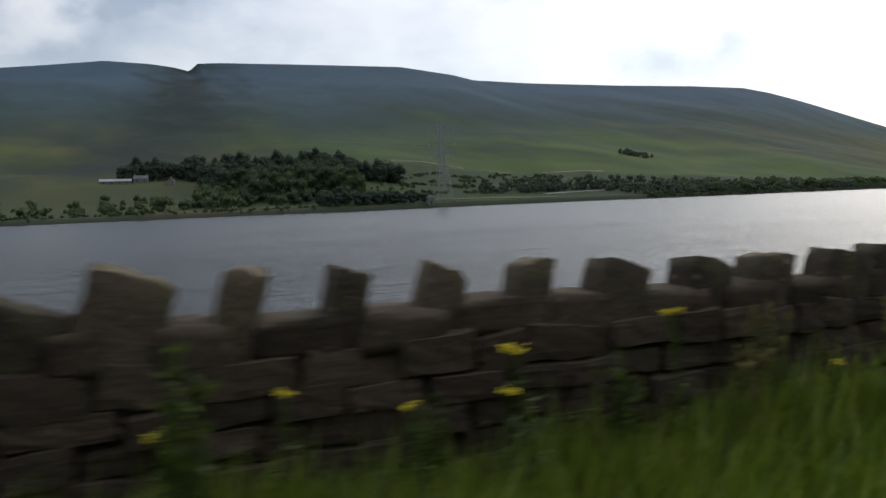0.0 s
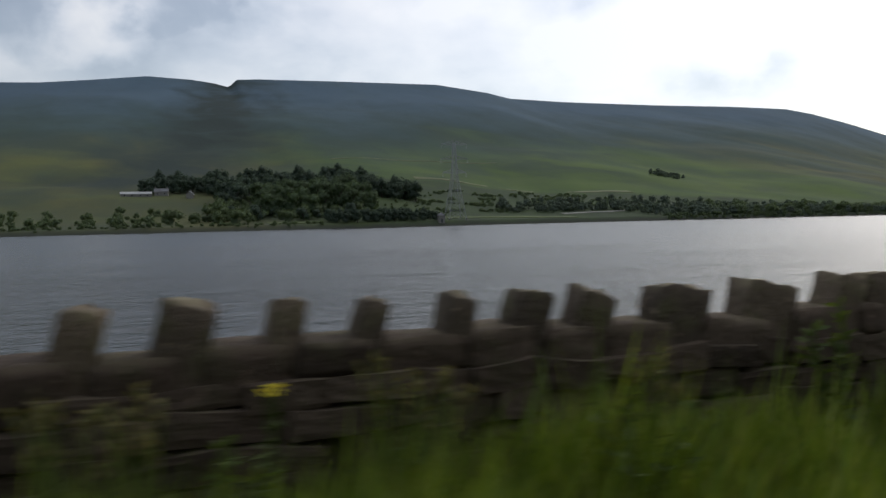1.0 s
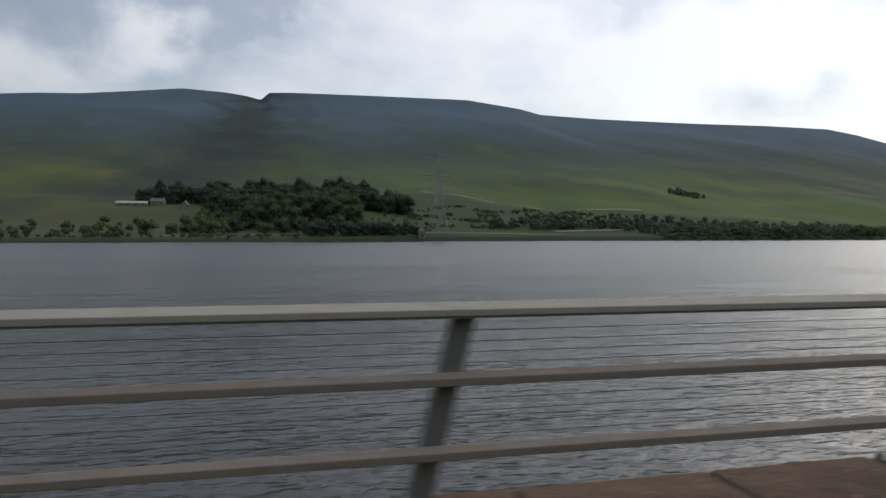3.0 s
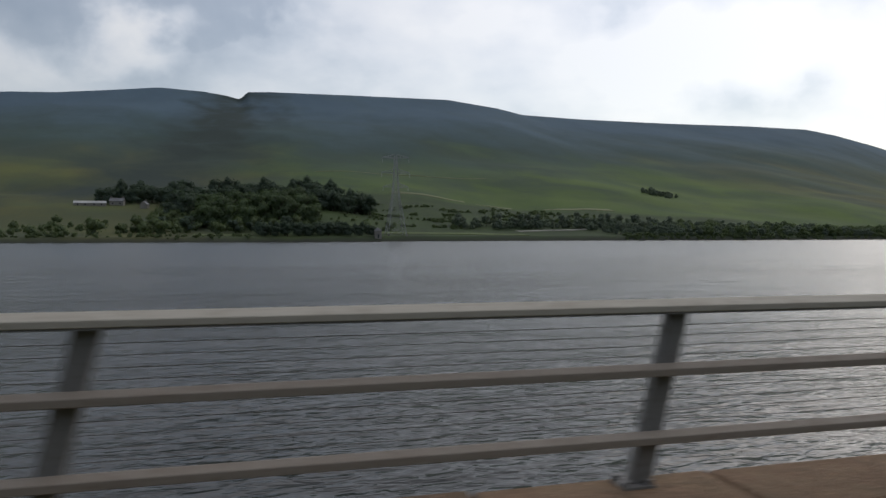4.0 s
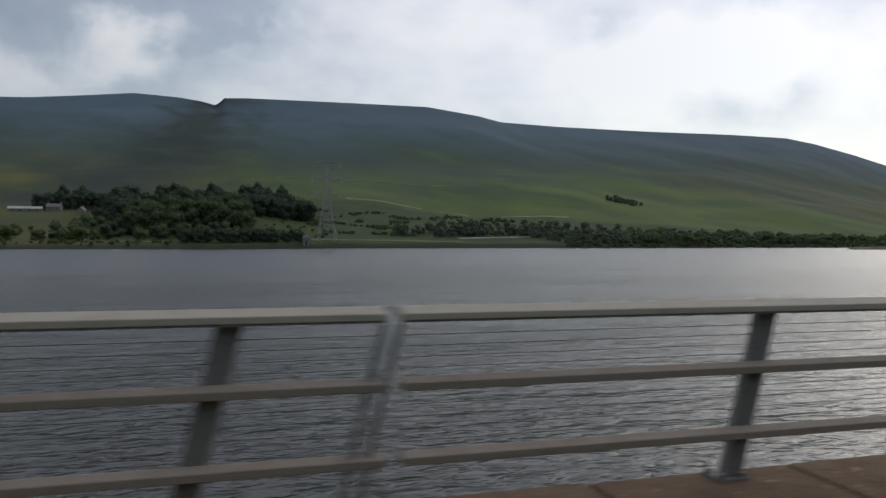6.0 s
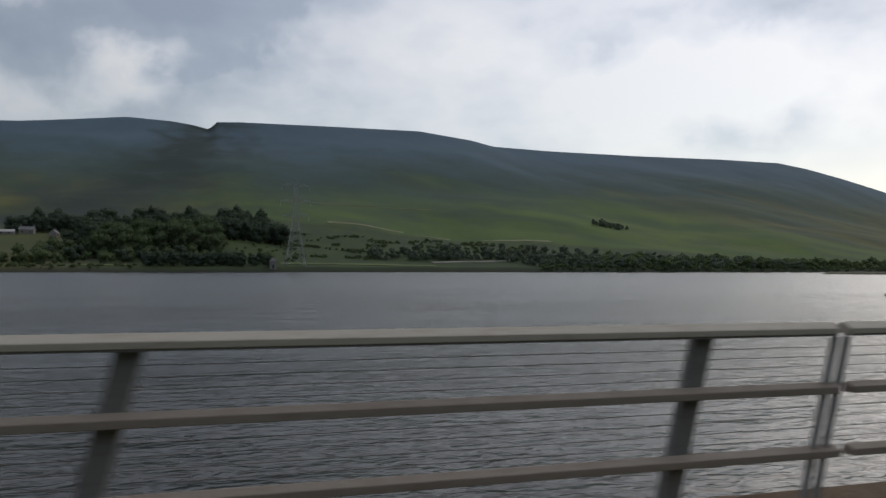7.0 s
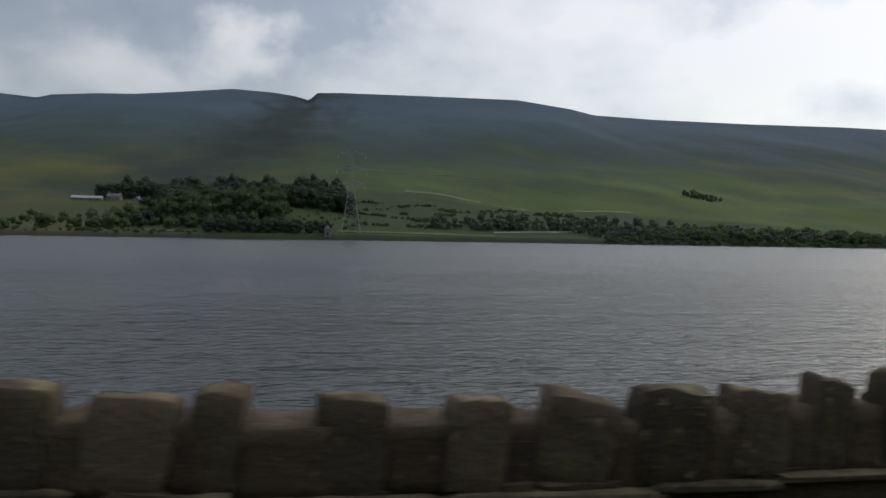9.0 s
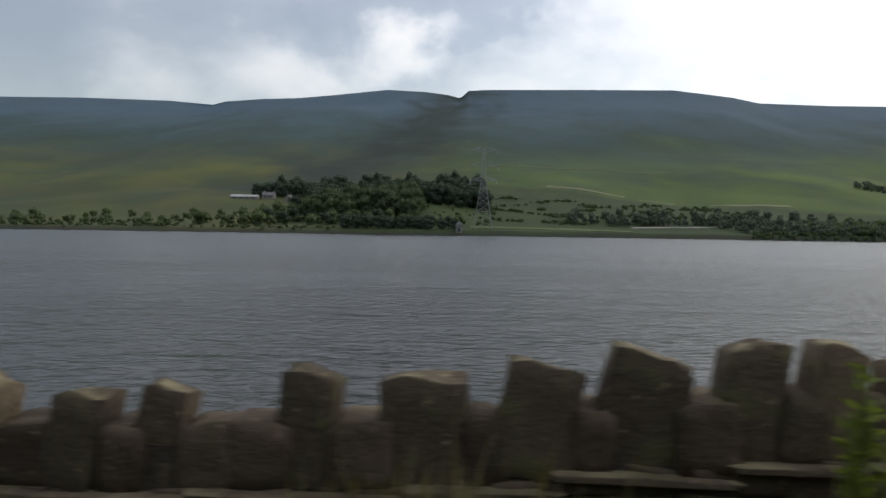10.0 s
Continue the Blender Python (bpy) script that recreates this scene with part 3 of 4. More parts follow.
STONES_D = [(50.52, 0.17, 1.06), (50.79, 0.11, 1.07), (51.14, 0.13, 1.05), (51.51, 0.15, 1.04), (51.87, 0.11, 1.07), (52.27, 0.21, 1.06), (52.73, 0.12, 1.07),
            (53.26, 0.18, 1.07), (53.62, 0.11, 1.06), (54.04, 0.13, 1.03), (56.11, 0.13, 1.10), (56.54, 0.14, 1.05), (57.03, 0.11, 1.04), (57.38, 0.16, 1.04)]
STONES_E = [(166.03, 0.19, 0.845), (166.49, 0.22, 0.875), (166.91, 0.18, 0.875), (167.38, 0.11, 0.965), (167.73, 0.18, 0.945), (168.13, 0.24, 0.885), (168.64, 0.27, 0.875),
            (169.12, 0.22, 0.905), (169.50, 0.11, 0.915)]
STONES_F = [(173.18, 0.20, 0.860), (173.75, 0.21, 0.820), (174.24, 0.21, 0.860), (174.71, 0.21, 0.860), (175.19, 0.26, 0.890), (175.63, 0.21, 0.890), (176.09, 0.24, 0.870),
            (176.55, 0.28, 0.870)]
STONES_G = [(180.85, 0.18, 0.720), (181.37, 0.26, 0.680), (181.88, 0.22, 0.670), (182.30, 0.29, 0.680), (182.72, 0.28, 0.710), (183.11, 0.22, 0.700), (183.46, 0.15, 0.740),
            (183.77, 0.11, 0.780)]
STONES_H = [(187.03, 0.15, 0.63), (187.65, 0.16, 0.69), (188.09, 0.30, 0.75), (188.55, 0.24, 0.80), (188.99, 0.23, 0.77), (189.30, 0.16, 0.83), (189.55, 0.13, 0.81),
            (189.77, 0.11, 0.79), (189.99, 0.11, 0.79), (190.21, 0.11, 0.83)]
STONES_I = [(193.81, 0.18, 0.67), (194.42, 0.21, 0.74), (194.90, 0.32, 0.74), (195.35, 0.29, 0.81), (195.75, 0.30, 0.86), (196.20, 0.21, 0.90), (196.50, 0.17, 0.91)]


RUNS = [STONES_A, STONES_B, STONES_C, STONES_D[:10], STONES_D[10:], STONES_E, STONES_F, STONES_G, STONES_H, STONES_I]


def build_wall(name, x0, x1, base_table, known, label, near, ledge):
    wall = new(name)
    wall.location = (x0, 0, 0)
    tagged(wall, label, "dry-stone wall", kind="structure")
    inv = Matrix.Translation((-x0, 0, 0))

    def base(x):
        return interp(x, base_table)

    # earth core
    bm = bmesh.new()
    steps = int((x1 - x0) / 0.5)
    for i in range(steps):
        a, b = x0 + (x1 - x0) * i / steps, x0 + (x1 - x0) * (i + 1) / steps
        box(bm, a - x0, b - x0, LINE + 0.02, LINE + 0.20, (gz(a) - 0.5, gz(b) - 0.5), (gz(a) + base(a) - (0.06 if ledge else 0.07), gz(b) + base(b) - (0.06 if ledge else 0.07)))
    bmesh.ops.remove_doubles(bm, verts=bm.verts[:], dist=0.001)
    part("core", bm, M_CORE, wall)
    # uprights on top, with lower stones between them
    xs = sorted(known)
    fill, x = [], x0 + 0.12
    while x < x1 - 0.1:
        w = random.choice((0.15, 0.2, 0.25, 0.3, 0.36))
        if all(abs(x - k[0]) > (k[1] + w) / 2 + 0.07 for k in xs) and not any(r[0][0] - 0.25 < x < r[-1][0] + 0.25 for r in RUNS):
            fill.append((x, w, base(x) + random.uniform(0.10, 0.18)))
            x += w / 2 + random.uniform(0.14, 0.26)
        x += 0.06 if all(abs(x - k[0]) > 0.5 for k in xs) else 0.12
    everything = sorted(xs + fill)
    for i, (x, w, top) in enumerate(everything):
        b = base(x) - (0.26 if ledge else 0.20)
        ob = new("coping_stone", COPING[(i * 5 + i // 7) % len(COPING)])
        ob.parent = wall
        h = max(0.16, top - b)
        ob.matrix_basis = inv @ Matrix.LocRotScale((x - 0.02, LINE + (0.11 if x > 193 else 0.09) + random.uniform(-0.02, 0.02), gz(x) + (top + b) / 2),
                                                   Euler((random.uniform(-0.06, 0.06), radians(random.uniform(10, 17) if x < 178 else random.uniform(4, 11)), random.uniform(-0.08, 0.08))),
                                                   (w * 1.12, random.uniform(0.18, 0.22), h))
    for (xa, wa, _), (xb, wb, _) in zip(everything, everything[1:]):
        g = (xb - wb / 2) - (xa + wa / 2)
        if g < 0.05:
            continue
        n_ = max(1, round(g / (0.21 if ledge else 0.5)))
        for j in range(n_):
            w = g / n_ + (0.06 if ledge and xa > 193 else 0.10)
            x = xa + wa / 2 + g * (j + 0.5) / n_
            h = random.uniform(0.24, 0.27) if ledge else random.uniform(0.13, 0.19)
            ob = new("low_stone", HEN[(int(x * 37)) % len(HEN)])
            ob.parent = wall
            ob.matrix_basis = inv @ Matrix.LocRotScale((x, LINE + ((0.15 if xa > 193 else 0.165) if ledge else 0.12), gz(x) + base(x) - h / 2 + random.uniform(-0.02, 0.015)),
                                                       Euler((0, random.uniform(-0.05, 0.05), 0)), (w, random.uniform(0.28, 0.34), h * 1.15))
    # courses of the face
    picked, rest_v, rest_f = 0, [], []
    z = 0.0
    while z < 1.0:
        h = random.uniform(0.085, 0.145)
        x = x0 + random.uniform(0, 0.2)
        while x < x1:
            w = random.uniform(0.16, 0.44)
            xm = x + w / 2
            room = base(xm) - (0.24 if ledge else 0.12) - z
            if room > 0.04 and xm < x1:
                hh = room if room < h * 1.45 else h
                proud = random.uniform(-0.03, 0.03)
                m = inv @ Matrix.LocRotScale((xm, LINE + (0.07 if ledge else 0.03) + proud, gz(xm) + z + hh / 2 + random.uniform(-0.018, 0.018)), Euler((random.uniform(-0.1, 0.1), random.uniform(-0.09, 0.09), random.uniform(-0.08, 0.08))),
                                             (w - random.uniform(-0.01, 0.03), 0.16, hh * random.uniform(0.82, 1.12)))
                me = COURSE[random.randrange(len(COURSE))]
                if near[0] < xm < near[1] and picked < 290:
                    ob = new("wall_stone", me)
                    ob.parent = wall
                    ob.matrix_basis = m
                    picked += 1
                else:
                    k = len(rest_v)
                    rest_v += [tuple(m @ v.co) for v in me.vertices]
                    rest_f += [tuple(k + i for i in f.vertices) for f in me.polygons]
            x += w
        z += h
    me = bpy.data.meshes.new("wall_courses")
    me.from_pydata(rest_v, [], rest_f)
    me.materials.append(M_WALL)
    ob = new("wall_courses", me)
    ob.parent = wall
    tagged(ob, kind="stuff")
    if ledge:
        x, i = x0 + 0.1, 0
        while x < x1 - 0.4:
            w = random.uniform(0.5, 0.9)
            ob = new("ledge_stone", COPING[i % len(COPING)])
            ob.parent = wall
            zz = base(x + w / 2) - 0.27
            ob.matrix_basis = inv @ Matrix.LocRotScale((x + w / 2, LINE + 0.0, gz(x) + zz), Euler((0, random.uniform(-0.02, 0.02), 0)), (w + 0.02, 0.13, 0.038))
            x += w
            i += 1


build_wall("wall_west", 4.0, 57.50, [(4, 0.90), (24, 0.89), (30, 0.86), (33, 0.86), (42, 0.845), (50, 0.88), (57, 0.87)],
           STONES_A + STONES_B + STONES_C + STONES_D, "dark mossy gritstone wall with upright coping stones", (30.5, 40.5), False)
build_wall("wall_east", 163.30, 232.0, [(163, 0.715), (177, 0.72), (179.5, 0.64), (181, 0.555), (182.5, 0.56), (183.6, 0.61), (185, 0.55), (187, 0.47), (187.7, 0.52), (188.1, 0.56), (189, 0.62), (190, 0.66), (192, 0.52), (193.8, 0.49), (194.4, 0.52), (195, 0.555), (195.4, 0.60), (196.2, 0.70), (199, 0.78), (232, 0.78)],
           STONES_E + STONES_F + STONES_G + STONES_H + STONES_I, "dark gritstone parapet with blocky upright coping stones", (186.0, 197.0), True)

# ---- verge plants ----


def grass_patch(name, x0, x1, y0, y1, count, low, high, label, tall, mat, even=False):
    """Blades of grass, each a bent strip."""
    rng = np.random.default_rng(7)
    verts, faces = [], []
    for i in range(count):
        x, y = rng.uniform(x0, x1), rng.uniform(y0, y1)
        clump = 0.5 + 0.7 * noise.noise((x * 0.55, y * 0.9, 2.0)) + 0.5 * noise.noise((x * 2.3, y * 2.0, 5.0))
        h = (low + (high - low) * max(0.0, min(1.0, clump)) * rng.uniform(0.55, 1.1)) * (0.62 + 0.38 * min(1.0, max(0.0, (y - y0) / (y1 - y0) * 1.3)))
        h *= 1.0 if even else interp(x, [(20, 0.40), (25, 0.45), (28, 0.78), (32, 0.80), (34, 0.92), (37, 0.86), (42, 0.80), (45, 0.78), (49, 0.98)])
        if rng.random() < tall:
            h *= 1.45
        a = rng.uniform(0, 2 * math.pi)
        w = rng.uniform(0.004, 0.011)
        dx, dy = math.cos(a), math.sin(a)
        bend = rng.uniform(0.05, 0.4) * h
        lx, ly = math.cos(a + 1.57) * bend + 0.12 * h, math.sin(a + 1.57) * bend
        z = gz(x) + 0.05
        k = len(verts)
        verts += [(x - dx * w, y - dy * w, z), (x + dx * w, y + dy * w, z),
                  (x + lx * .35 + dx * w * .8, y + ly * .35 + dy * w * .8, z + h * .6), (x + lx * .35 - dx * w * .8, y + ly * .35 - dy * w * .8, z + h * .6),
                  (x + lx, y + ly, z + h)]
        faces += [(k, k + 1, k + 2, k + 3), (k + 3, k + 2, k + 4)]
    me = bpy.data.meshes.new(name)
    me.from_pydata(verts, [], faces)
    me.materials.append(mat)
    tagged(new(name, me), label, "grass", kind="stuff")


grass_patch("verge_grass", 12.0, 57.2, 1.95, 2.84, 80000, 0.42, 0.92, "tall green verge grass growing before the stone wall", 0.05, M_GRASS)
grass_patch("dry_stalks", 18.0, 57.0, 2.35, 2.82, 2200, 0.45, 1.05, "dry brown grass stalks standing in the verge", 0.0, M_STRAW)
grass_patch("wall_foot_grass", 161.0, 199.0, 2.2, 2.85, 5000, 0.05, 0.20, "short grass along the foot of the parapet", 0.04, M_GRASS, True)
grass_patch("straw_tufts", 194.2, 199.5, 2.25, 2.84, 2600, 0.10, 0.46, "straw-coloured grass tufts at the foot of the parapet", 0.05, M_STRAW, True)


def ragwort_mesh(seed, height, flowers):
    """Stem with leaves, and a flat head of small yellow flowers."""
    r = random.Random(seed)
    stem, head = bmesh.new(), bmesh.new()
    beam(stem, (0, 0, 0), (0.02, 0, height * 0.55), 0.012)
    tips = []
    for i in range(5):
        a = i * 1.256 + r.uniform(-0.3, 0.3)
        q = (0.02 + 0.03 * math.cos(a), 0.03 * math.sin(a), height * r.uniform(0.97, 1.0))
        beam(stem, (0.02, 0, height * r.uniform(0.5, 0.65)), q, 0.007)
        tips.append(q)
    for i in range(26):
        zz = r.uniform(0.08, 0.85) * height
        a = r.uniform(0, 6.28)
        d = Vector((math.cos(a), math.sin(a), 0))
        s = Vector((-d.y, d.x, 0)) * r.uniform(0.010, 0.022)
        o = Vector((0.02 * zz / height, 0, zz))
        ln = r.uniform(0.07, 0.15) * (1.1 - 0.5 * zz / height)
        up = Vector((0, 0, r.uniform(-0.02, 0.06)))
        v = [stem.verts.new(c) for c in (o, o + d * ln * 0.5 + s + up, o + d * ln + up * 0.4, o + d * ln * 0.5 - s + up)]
        stem.faces.new(v)
    if flowers:
        for q in tips:
            for j in range(6):
                c = Vector(q) + Vector((r.uniform(-0.03, 0.03), r.uniform(-0.03, 0.03), r.uniform(-0.012, 0.014)))
                rad = r.uniform(0.009, 0.014)
                ring = [head.verts.new(c + Vector((rad * math.cos(k * 0.785) * (1 if k % 2 else 0.7), rad * math.sin(k * 0.785) * (1 if k % 2 else 0.7), r.uniform(-0.003, 0.003)))) for k in range(8)]
                mid = head.verts.new(c + Vector((0, 0, 0.008)))
                low = head.verts.new(c - Vector((0, 0, 0.006)))
                for k in range(8):
                    head.faces.new((ring[k], ring[(k + 1) % 8], mid))
                    head.faces.new((ring[(k + 1) % 8], ring[k], low))
    return stem, head


RAGWORT = []
for seed, height in ((3, 0.95), (8, 0.80), (15, 1.08)):
    stem, head = ragwort_mesh(seed, height, True)
    plant = part("ragwort", stem, M_STEM)
    part("flower_head", head, M_FLOWER, plant, "bright yellow flower head")
    tagged(plant, "wild ragwort with yellow flower heads in the verge", "wild flower", "ragwort along the wall")
    RAGWORT.append((plant, height))
# place along the road, distance from it, height of the head
FLOWERS = [(33.13, 2.55, 0.79), (32.37, 2.6, 0.80), (33.60, 2.5, 0.55), (33.93, 2.6, 0.69), (32.90, 2.6, 0.76), (34.75, 2.5, 0.53), (34.82, 2.6, 0.62), (32.32, 2.5, 0.68),
           (23.64, 2.55, 0.67), (24.20, 2.5, 0.59), (24.51, 2.6, 0.61), (23.23, 2.5, 0.64), (25.38, 2.6, 0.80), (24.67, 2.6, 0.75), (42.03, 2.6, 0.78), (28.6, 2.6, 0.76),
           (28.9, 2.55, 0.74), (29.3, 2.6, 0.71), (30.1, 2.5, 0.69), (35.9, 2.6, 0.79), (37.4, 2.6, 0.82), (38.6, 2.5, 0.75), (40.0, 2.6, 0.79), (46.2, 2.55, 0.83),
           (46.9, 2.6, 0.72), (47.3, 2.6, 0.90), (19.0, 2.6, 0.69), (21.2, 2.5, 0.68), (23.37, 2.55, 0.61), (26.03, 2.55, 0.55), (34.71, 2.55, 0.52), (34.08, 2.55, 0.77),
           (34.26, 2.55, 0.76), (34.03, 2.55, 0.66), (34.91, 2.55, 0.77), (32.65, 2.55, 0.70)]
for i, (x, y, h) in enumerate(FLOWERS):
    src, height = RAGWORT[i % 3]
    m = Matrix.LocRotScale((x - 0.02, y, gz(x) + 0.06), Euler((0, radians(8), i * 1.7)), None)
    if i < 3:
        ob = src
        ob.matrix_basis = m
    else:
        ob = copy_thing(src, m)
    ob.scale = ((h - 0.02) / height,) * 3


def weed_mesh(height, width, seed, mat):
    """Meshes of a weed: its leaves, and each of its stems."""
    r = random.Random(seed)
    stems, leaves = [], bmesh.new()
    for i in range(9):
        a, q = r.uniform(0, 6.28), r.uniform(0.2, 1.0) * width
        tip = Vector((q * math.cos(a) * 0.8 + 0.04 * height, q * math.sin(a) * 0.5, height * r.uniform(0.6, 1.0)))
        stem = bmesh.new()
        beam(stem, (0.02 * i - 0.08, 0, 0), tip, 0.007)
        stems.append(mesh_of("stem", stem, mat))
        for j in range(30):
            t = r.uniform(0.1, 1.0)
            o = tip * t
            d = Vector((r.uniform(-1, 1), r.uniform(-1, 1), r.uniform(-0.1, 0.9))).normalized() * r.uniform(0.04, 0.08)
            s = d.cross(Vector((r.uniform(-1, 1), r.uniform(-1, 1), r.uniform(-1, 1)))).normalized() * r.uniform(0.007, 0.015)
            leaves.faces.new([leaves.verts.new(c) for c in (o, o + d * 0.5 + s, o + d, o + d * 0.5 - s)])
    return mesh_of("leaves", leaves, mat), stems


def weed(x, y, meshes, label, size=1.0, turn=0.0):
    ob = new("weed")
    ob.matrix_basis = Matrix.LocRotScale((x, y, gz(x) + 0.06), Euler((0, 0.06, turn)), (size,) * 3)
    for name, me in [("leaves", meshes[0])] + [("stem", k) for k in meshes[1]]:
        new(name, me).parent = ob
    tagged(ob, label, "weed", "leafy weeds by the parapet")


WEEDS = [weed_mesh(0.7, 0.22, 31, M_STEM), weed_mesh(0.8, 0.16, 32, M_STEM), weed_mesh(0.6, 0.25, 33, M_STEM), weed_mesh(0.9, 0.12, 34, M_STEM)]
dice = random.Random(5)
for i in range(46):
    weed(17.5 + i * 0.86 + dice.uniform(-0.4, 0.4), dice.uniform(2.35, 2.72), WEEDS[i % 4], "leafy green weed standing in the verge grass",
         dice.uniform(0.6, 1.05), dice.uniform(0, 6))

weed(163.6, 2.55, weed_mesh(0.72, 0.35, 1, M_STEM), "leafy green weed against the end of the wall")
weed(163.1, 2.5, weed_mesh(0.55, 0.3, 2, M_STEM), "low leafy weed at the railing's end")
weed(164.2, 2.6, weed_mesh(0.80, 0.3, 3, M_STEM), "leafy green weed against the end of the wall")
weed(196.22, 2.35, weed_mesh(1.0, 0.16, 4, M_FRESH), "tall yellow-green weed before the stone parapet")
weed(48.6, 2.5, weed_mesh(0.95, 0.3, 5, M_STEM), "tall leafy weed standing in the verge grass")
weed(52.9, 2.5, weed_mesh(0.80, 0.35, 6, M_STEM), "leafy weed standing in the verge grass")
weed(43.3, 2.4, weed_mesh(0.72, 0.4, 7, M_STEM), "leafy weed standing in the verge grass")



def seed_grass_mesh(seed, height):
    """A clump of tall grass: bent stalks with feathery seed heads, and blades at the foot."""
    r = random.Random(seed)
    stalks, heads = bmesh.new(), bmesh.new()
    for i in range(13):
        h = height * r.uniform(0.72, 1.0)
        a, lean = r.uniform(0, 6.28), r.uniform(0.02, 0.13)
        foot = Vector((r.uniform(-0.05, 0.05), r.uniform(-0.05, 0.05), 0))
        knee = foot + Vector((lean * 0.4 * math.cos(a), lean * 0.4 * math.sin(a), h * 0.6))
        tip = foot + Vector((lean * math.cos(a) + 0.05, lean * math.sin(a), h))
        beam(stalks, foot, knee, 0.009)
        beam(stalks, knee, tip, 0.007)
        for j in range(16):
            t = r.uniform(0.0, 0.26)
            o = tip + (knee - tip) * t
            d = Vector((r.uniform(-1, 1), r.uniform(-1, 1), r.uniform(0.4, 1.3))).normalized() * r.uniform(0.026, 0.055)
            q = d.cross(Vector((r.uniform(-1, 1), r.uniform(-1, 1), 0.2))).normalized() * r.uniform(0.007, 0.012)
            heads.faces.new([heads.verts.new(c) for c in (o, o + d * 0.5 + q, o + d, o + d * 0.5 - q)])
    for i in range(40):
        a, h = r.uniform(0, 6.28), height * r.uniform(0.3, 0.68)
        d, q = Vector((math.cos(a), math.sin(a), 0)), Vector((-math.sin(a), math.cos(a), 0)) * r.uniform(0.004, 0.008)
        o = d * r.uniform(0, 0.06)
        k = o + d * h * 0.14 + Vector((0, 0, h * 0.65))
        v = [stalks.verts.new(c) for c in (o - q, o + q, k + q, k - q, o + d * h * 0.42 + Vector((0, 0, h)))]
        stalks.faces.new(v[:4])
        stalks.faces.new((v[3], v[2], v[4]))
    return stalks, heads


SEEDING = []
for i, height in enumerate((1.0, 1.15, 0.9)):
    stalks, heads = seed_grass_mesh(60 + i, height)
    plant = part("tall_grass", stalks, M_FRESH)
    part("seed_head", heads, M_STRAW, plant, "pale feathery seed heads")
    SEEDING.append(tagged(plant, "tall seeding grass clump before the stone wall", "grass clump", "seeding grass by the wall"))
dice = random.Random(9)
TALL = [32.95, 33.25, 33.6, 33.75, 35.1, 41.40, 41.62, 42.45, 42.60, 43.6, 52.0, 52.4, 53.9, 54.1, 51.2, 56.0, 56.9, 25.5, 25.9, 26.4] + [27.2 + 1.07 * k for k in range(5)] \
    + [36.3 + 1.2 * k for k in range(4)] + [45.2 + 1.1 * k for k in range(5)]
for i, x in enumerate(TALL):
    m = Matrix.LocRotScale((x, dice.uniform(2.45, 2.74), gz(x) + 0.05), Euler((0, dice.uniform(-0.05, 0.1), dice.uniform(0, 6))), None)
    ob = SEEDING[i] if i < 3 else copy_thing(SEEDING[i % 3], m)
    ob.matrix_basis = m
    size = dice.uniform(0.70, 0.86) if x < 50 else dice.uniform(0.8, 1.02)
    ob.scale = (size, size, size)

# ---- far shore ----


def land(x, y):
    return moor(x, y - shore(x))


def tree_thing(seed, height, spread, mat, label, group, masses=10, leaves=52):
    """Tapered trunk with limbs, and a crown of many leaf clumps."""
    r = random.Random(seed)
    bm = bmesh.new()
    segs = 5
    rings = []
    for i in range(segs + 1):
        t = i / segs
        rad = 0.035 * height * (1 - 0.8 * t) * (1.4 if i == 0 else 1)
        cx, cy = 0.02 * height * math.sin(t * 3 + seed), 0.02 * height * math.cos(t * 4)
        rings.append([bm.verts.new((cx + rad * math.cos(k * 1.047), cy + rad * math.sin(k * 1.047), -0.6 + t * (height * 0.72 + 0.6))) for k in range(6)])
    for a, b in zip(rings, rings[1:]):
        for k in range(6):
            bm.faces.new((a[k], a[(k + 1) % 6], b[(k + 1) % 6], b[k]))
    for i in range(7):
        a = i * 2.4
        z = height * (0.3 + 0.05 * i)
        beam(bm, (0, 0, z), (spread * 0.6 * math.cos(a), spread * 0.6 * math.sin(a), z + height * 0.22), 0.016 * height)
    trunk = part("tree", bm, M_BARK)
    cr = bmesh.new()
    lobes = []
    for i in range(masses):
        a, q = r.uniform(0, 6.28), r.uniform(0.15, 0.75)
        zz = r.uniform(0.20, 0.84)
        lobes.append((Vector((spread * q * math.cos(a), spread * q * math.sin(a), height * zz)), spread * r.uniform(0.40, 0.58) * (1.35 - 0.6 * zz)))
    lobes.append((Vector((0, 0, height * 0.77)), spread * 0.58))
    for c, rad in lobes:
        for j in range(leaves):
            d = Vector((r.gauss(0, 1), r.gauss(0, 1), r.gauss(0, 0.9))).normalized()
            o = c + d * rad * r.uniform(0.58, 1.10)
            u = d.cross(Vector((r.uniform(-1, 1), r.uniform(-1, 1), r.uniform(-1, 1)))).normalized()
            v = d.cross(u)
            s = spread * r.uniform(0.08, 0.16)
            u, v = u * s, v * s
            bend = d * s * 0.4
            ring = [cr.verts.new(o + p) for p in (u, (u + v) * 0.6 + bend, v, -u * 0.7 + bend, -v * 0.8)]
            cr.faces.new(ring)
    for c, rad in lobes:
        ball = bmesh.ops.create_icosphere(cr, subdivisions=1, radius=rad * 0.62, matrix=Matrix.Translation(c))["verts"]
        for v in ball:
            v.co += (v.co - c) * 0.5 * noise.noise(v.co * (3.4 / rad) + Vector((seed, 0, 0)))
    part("crown", cr, mat, trunk)
    tagged(trunk, label, "tree", group)
    return trunk


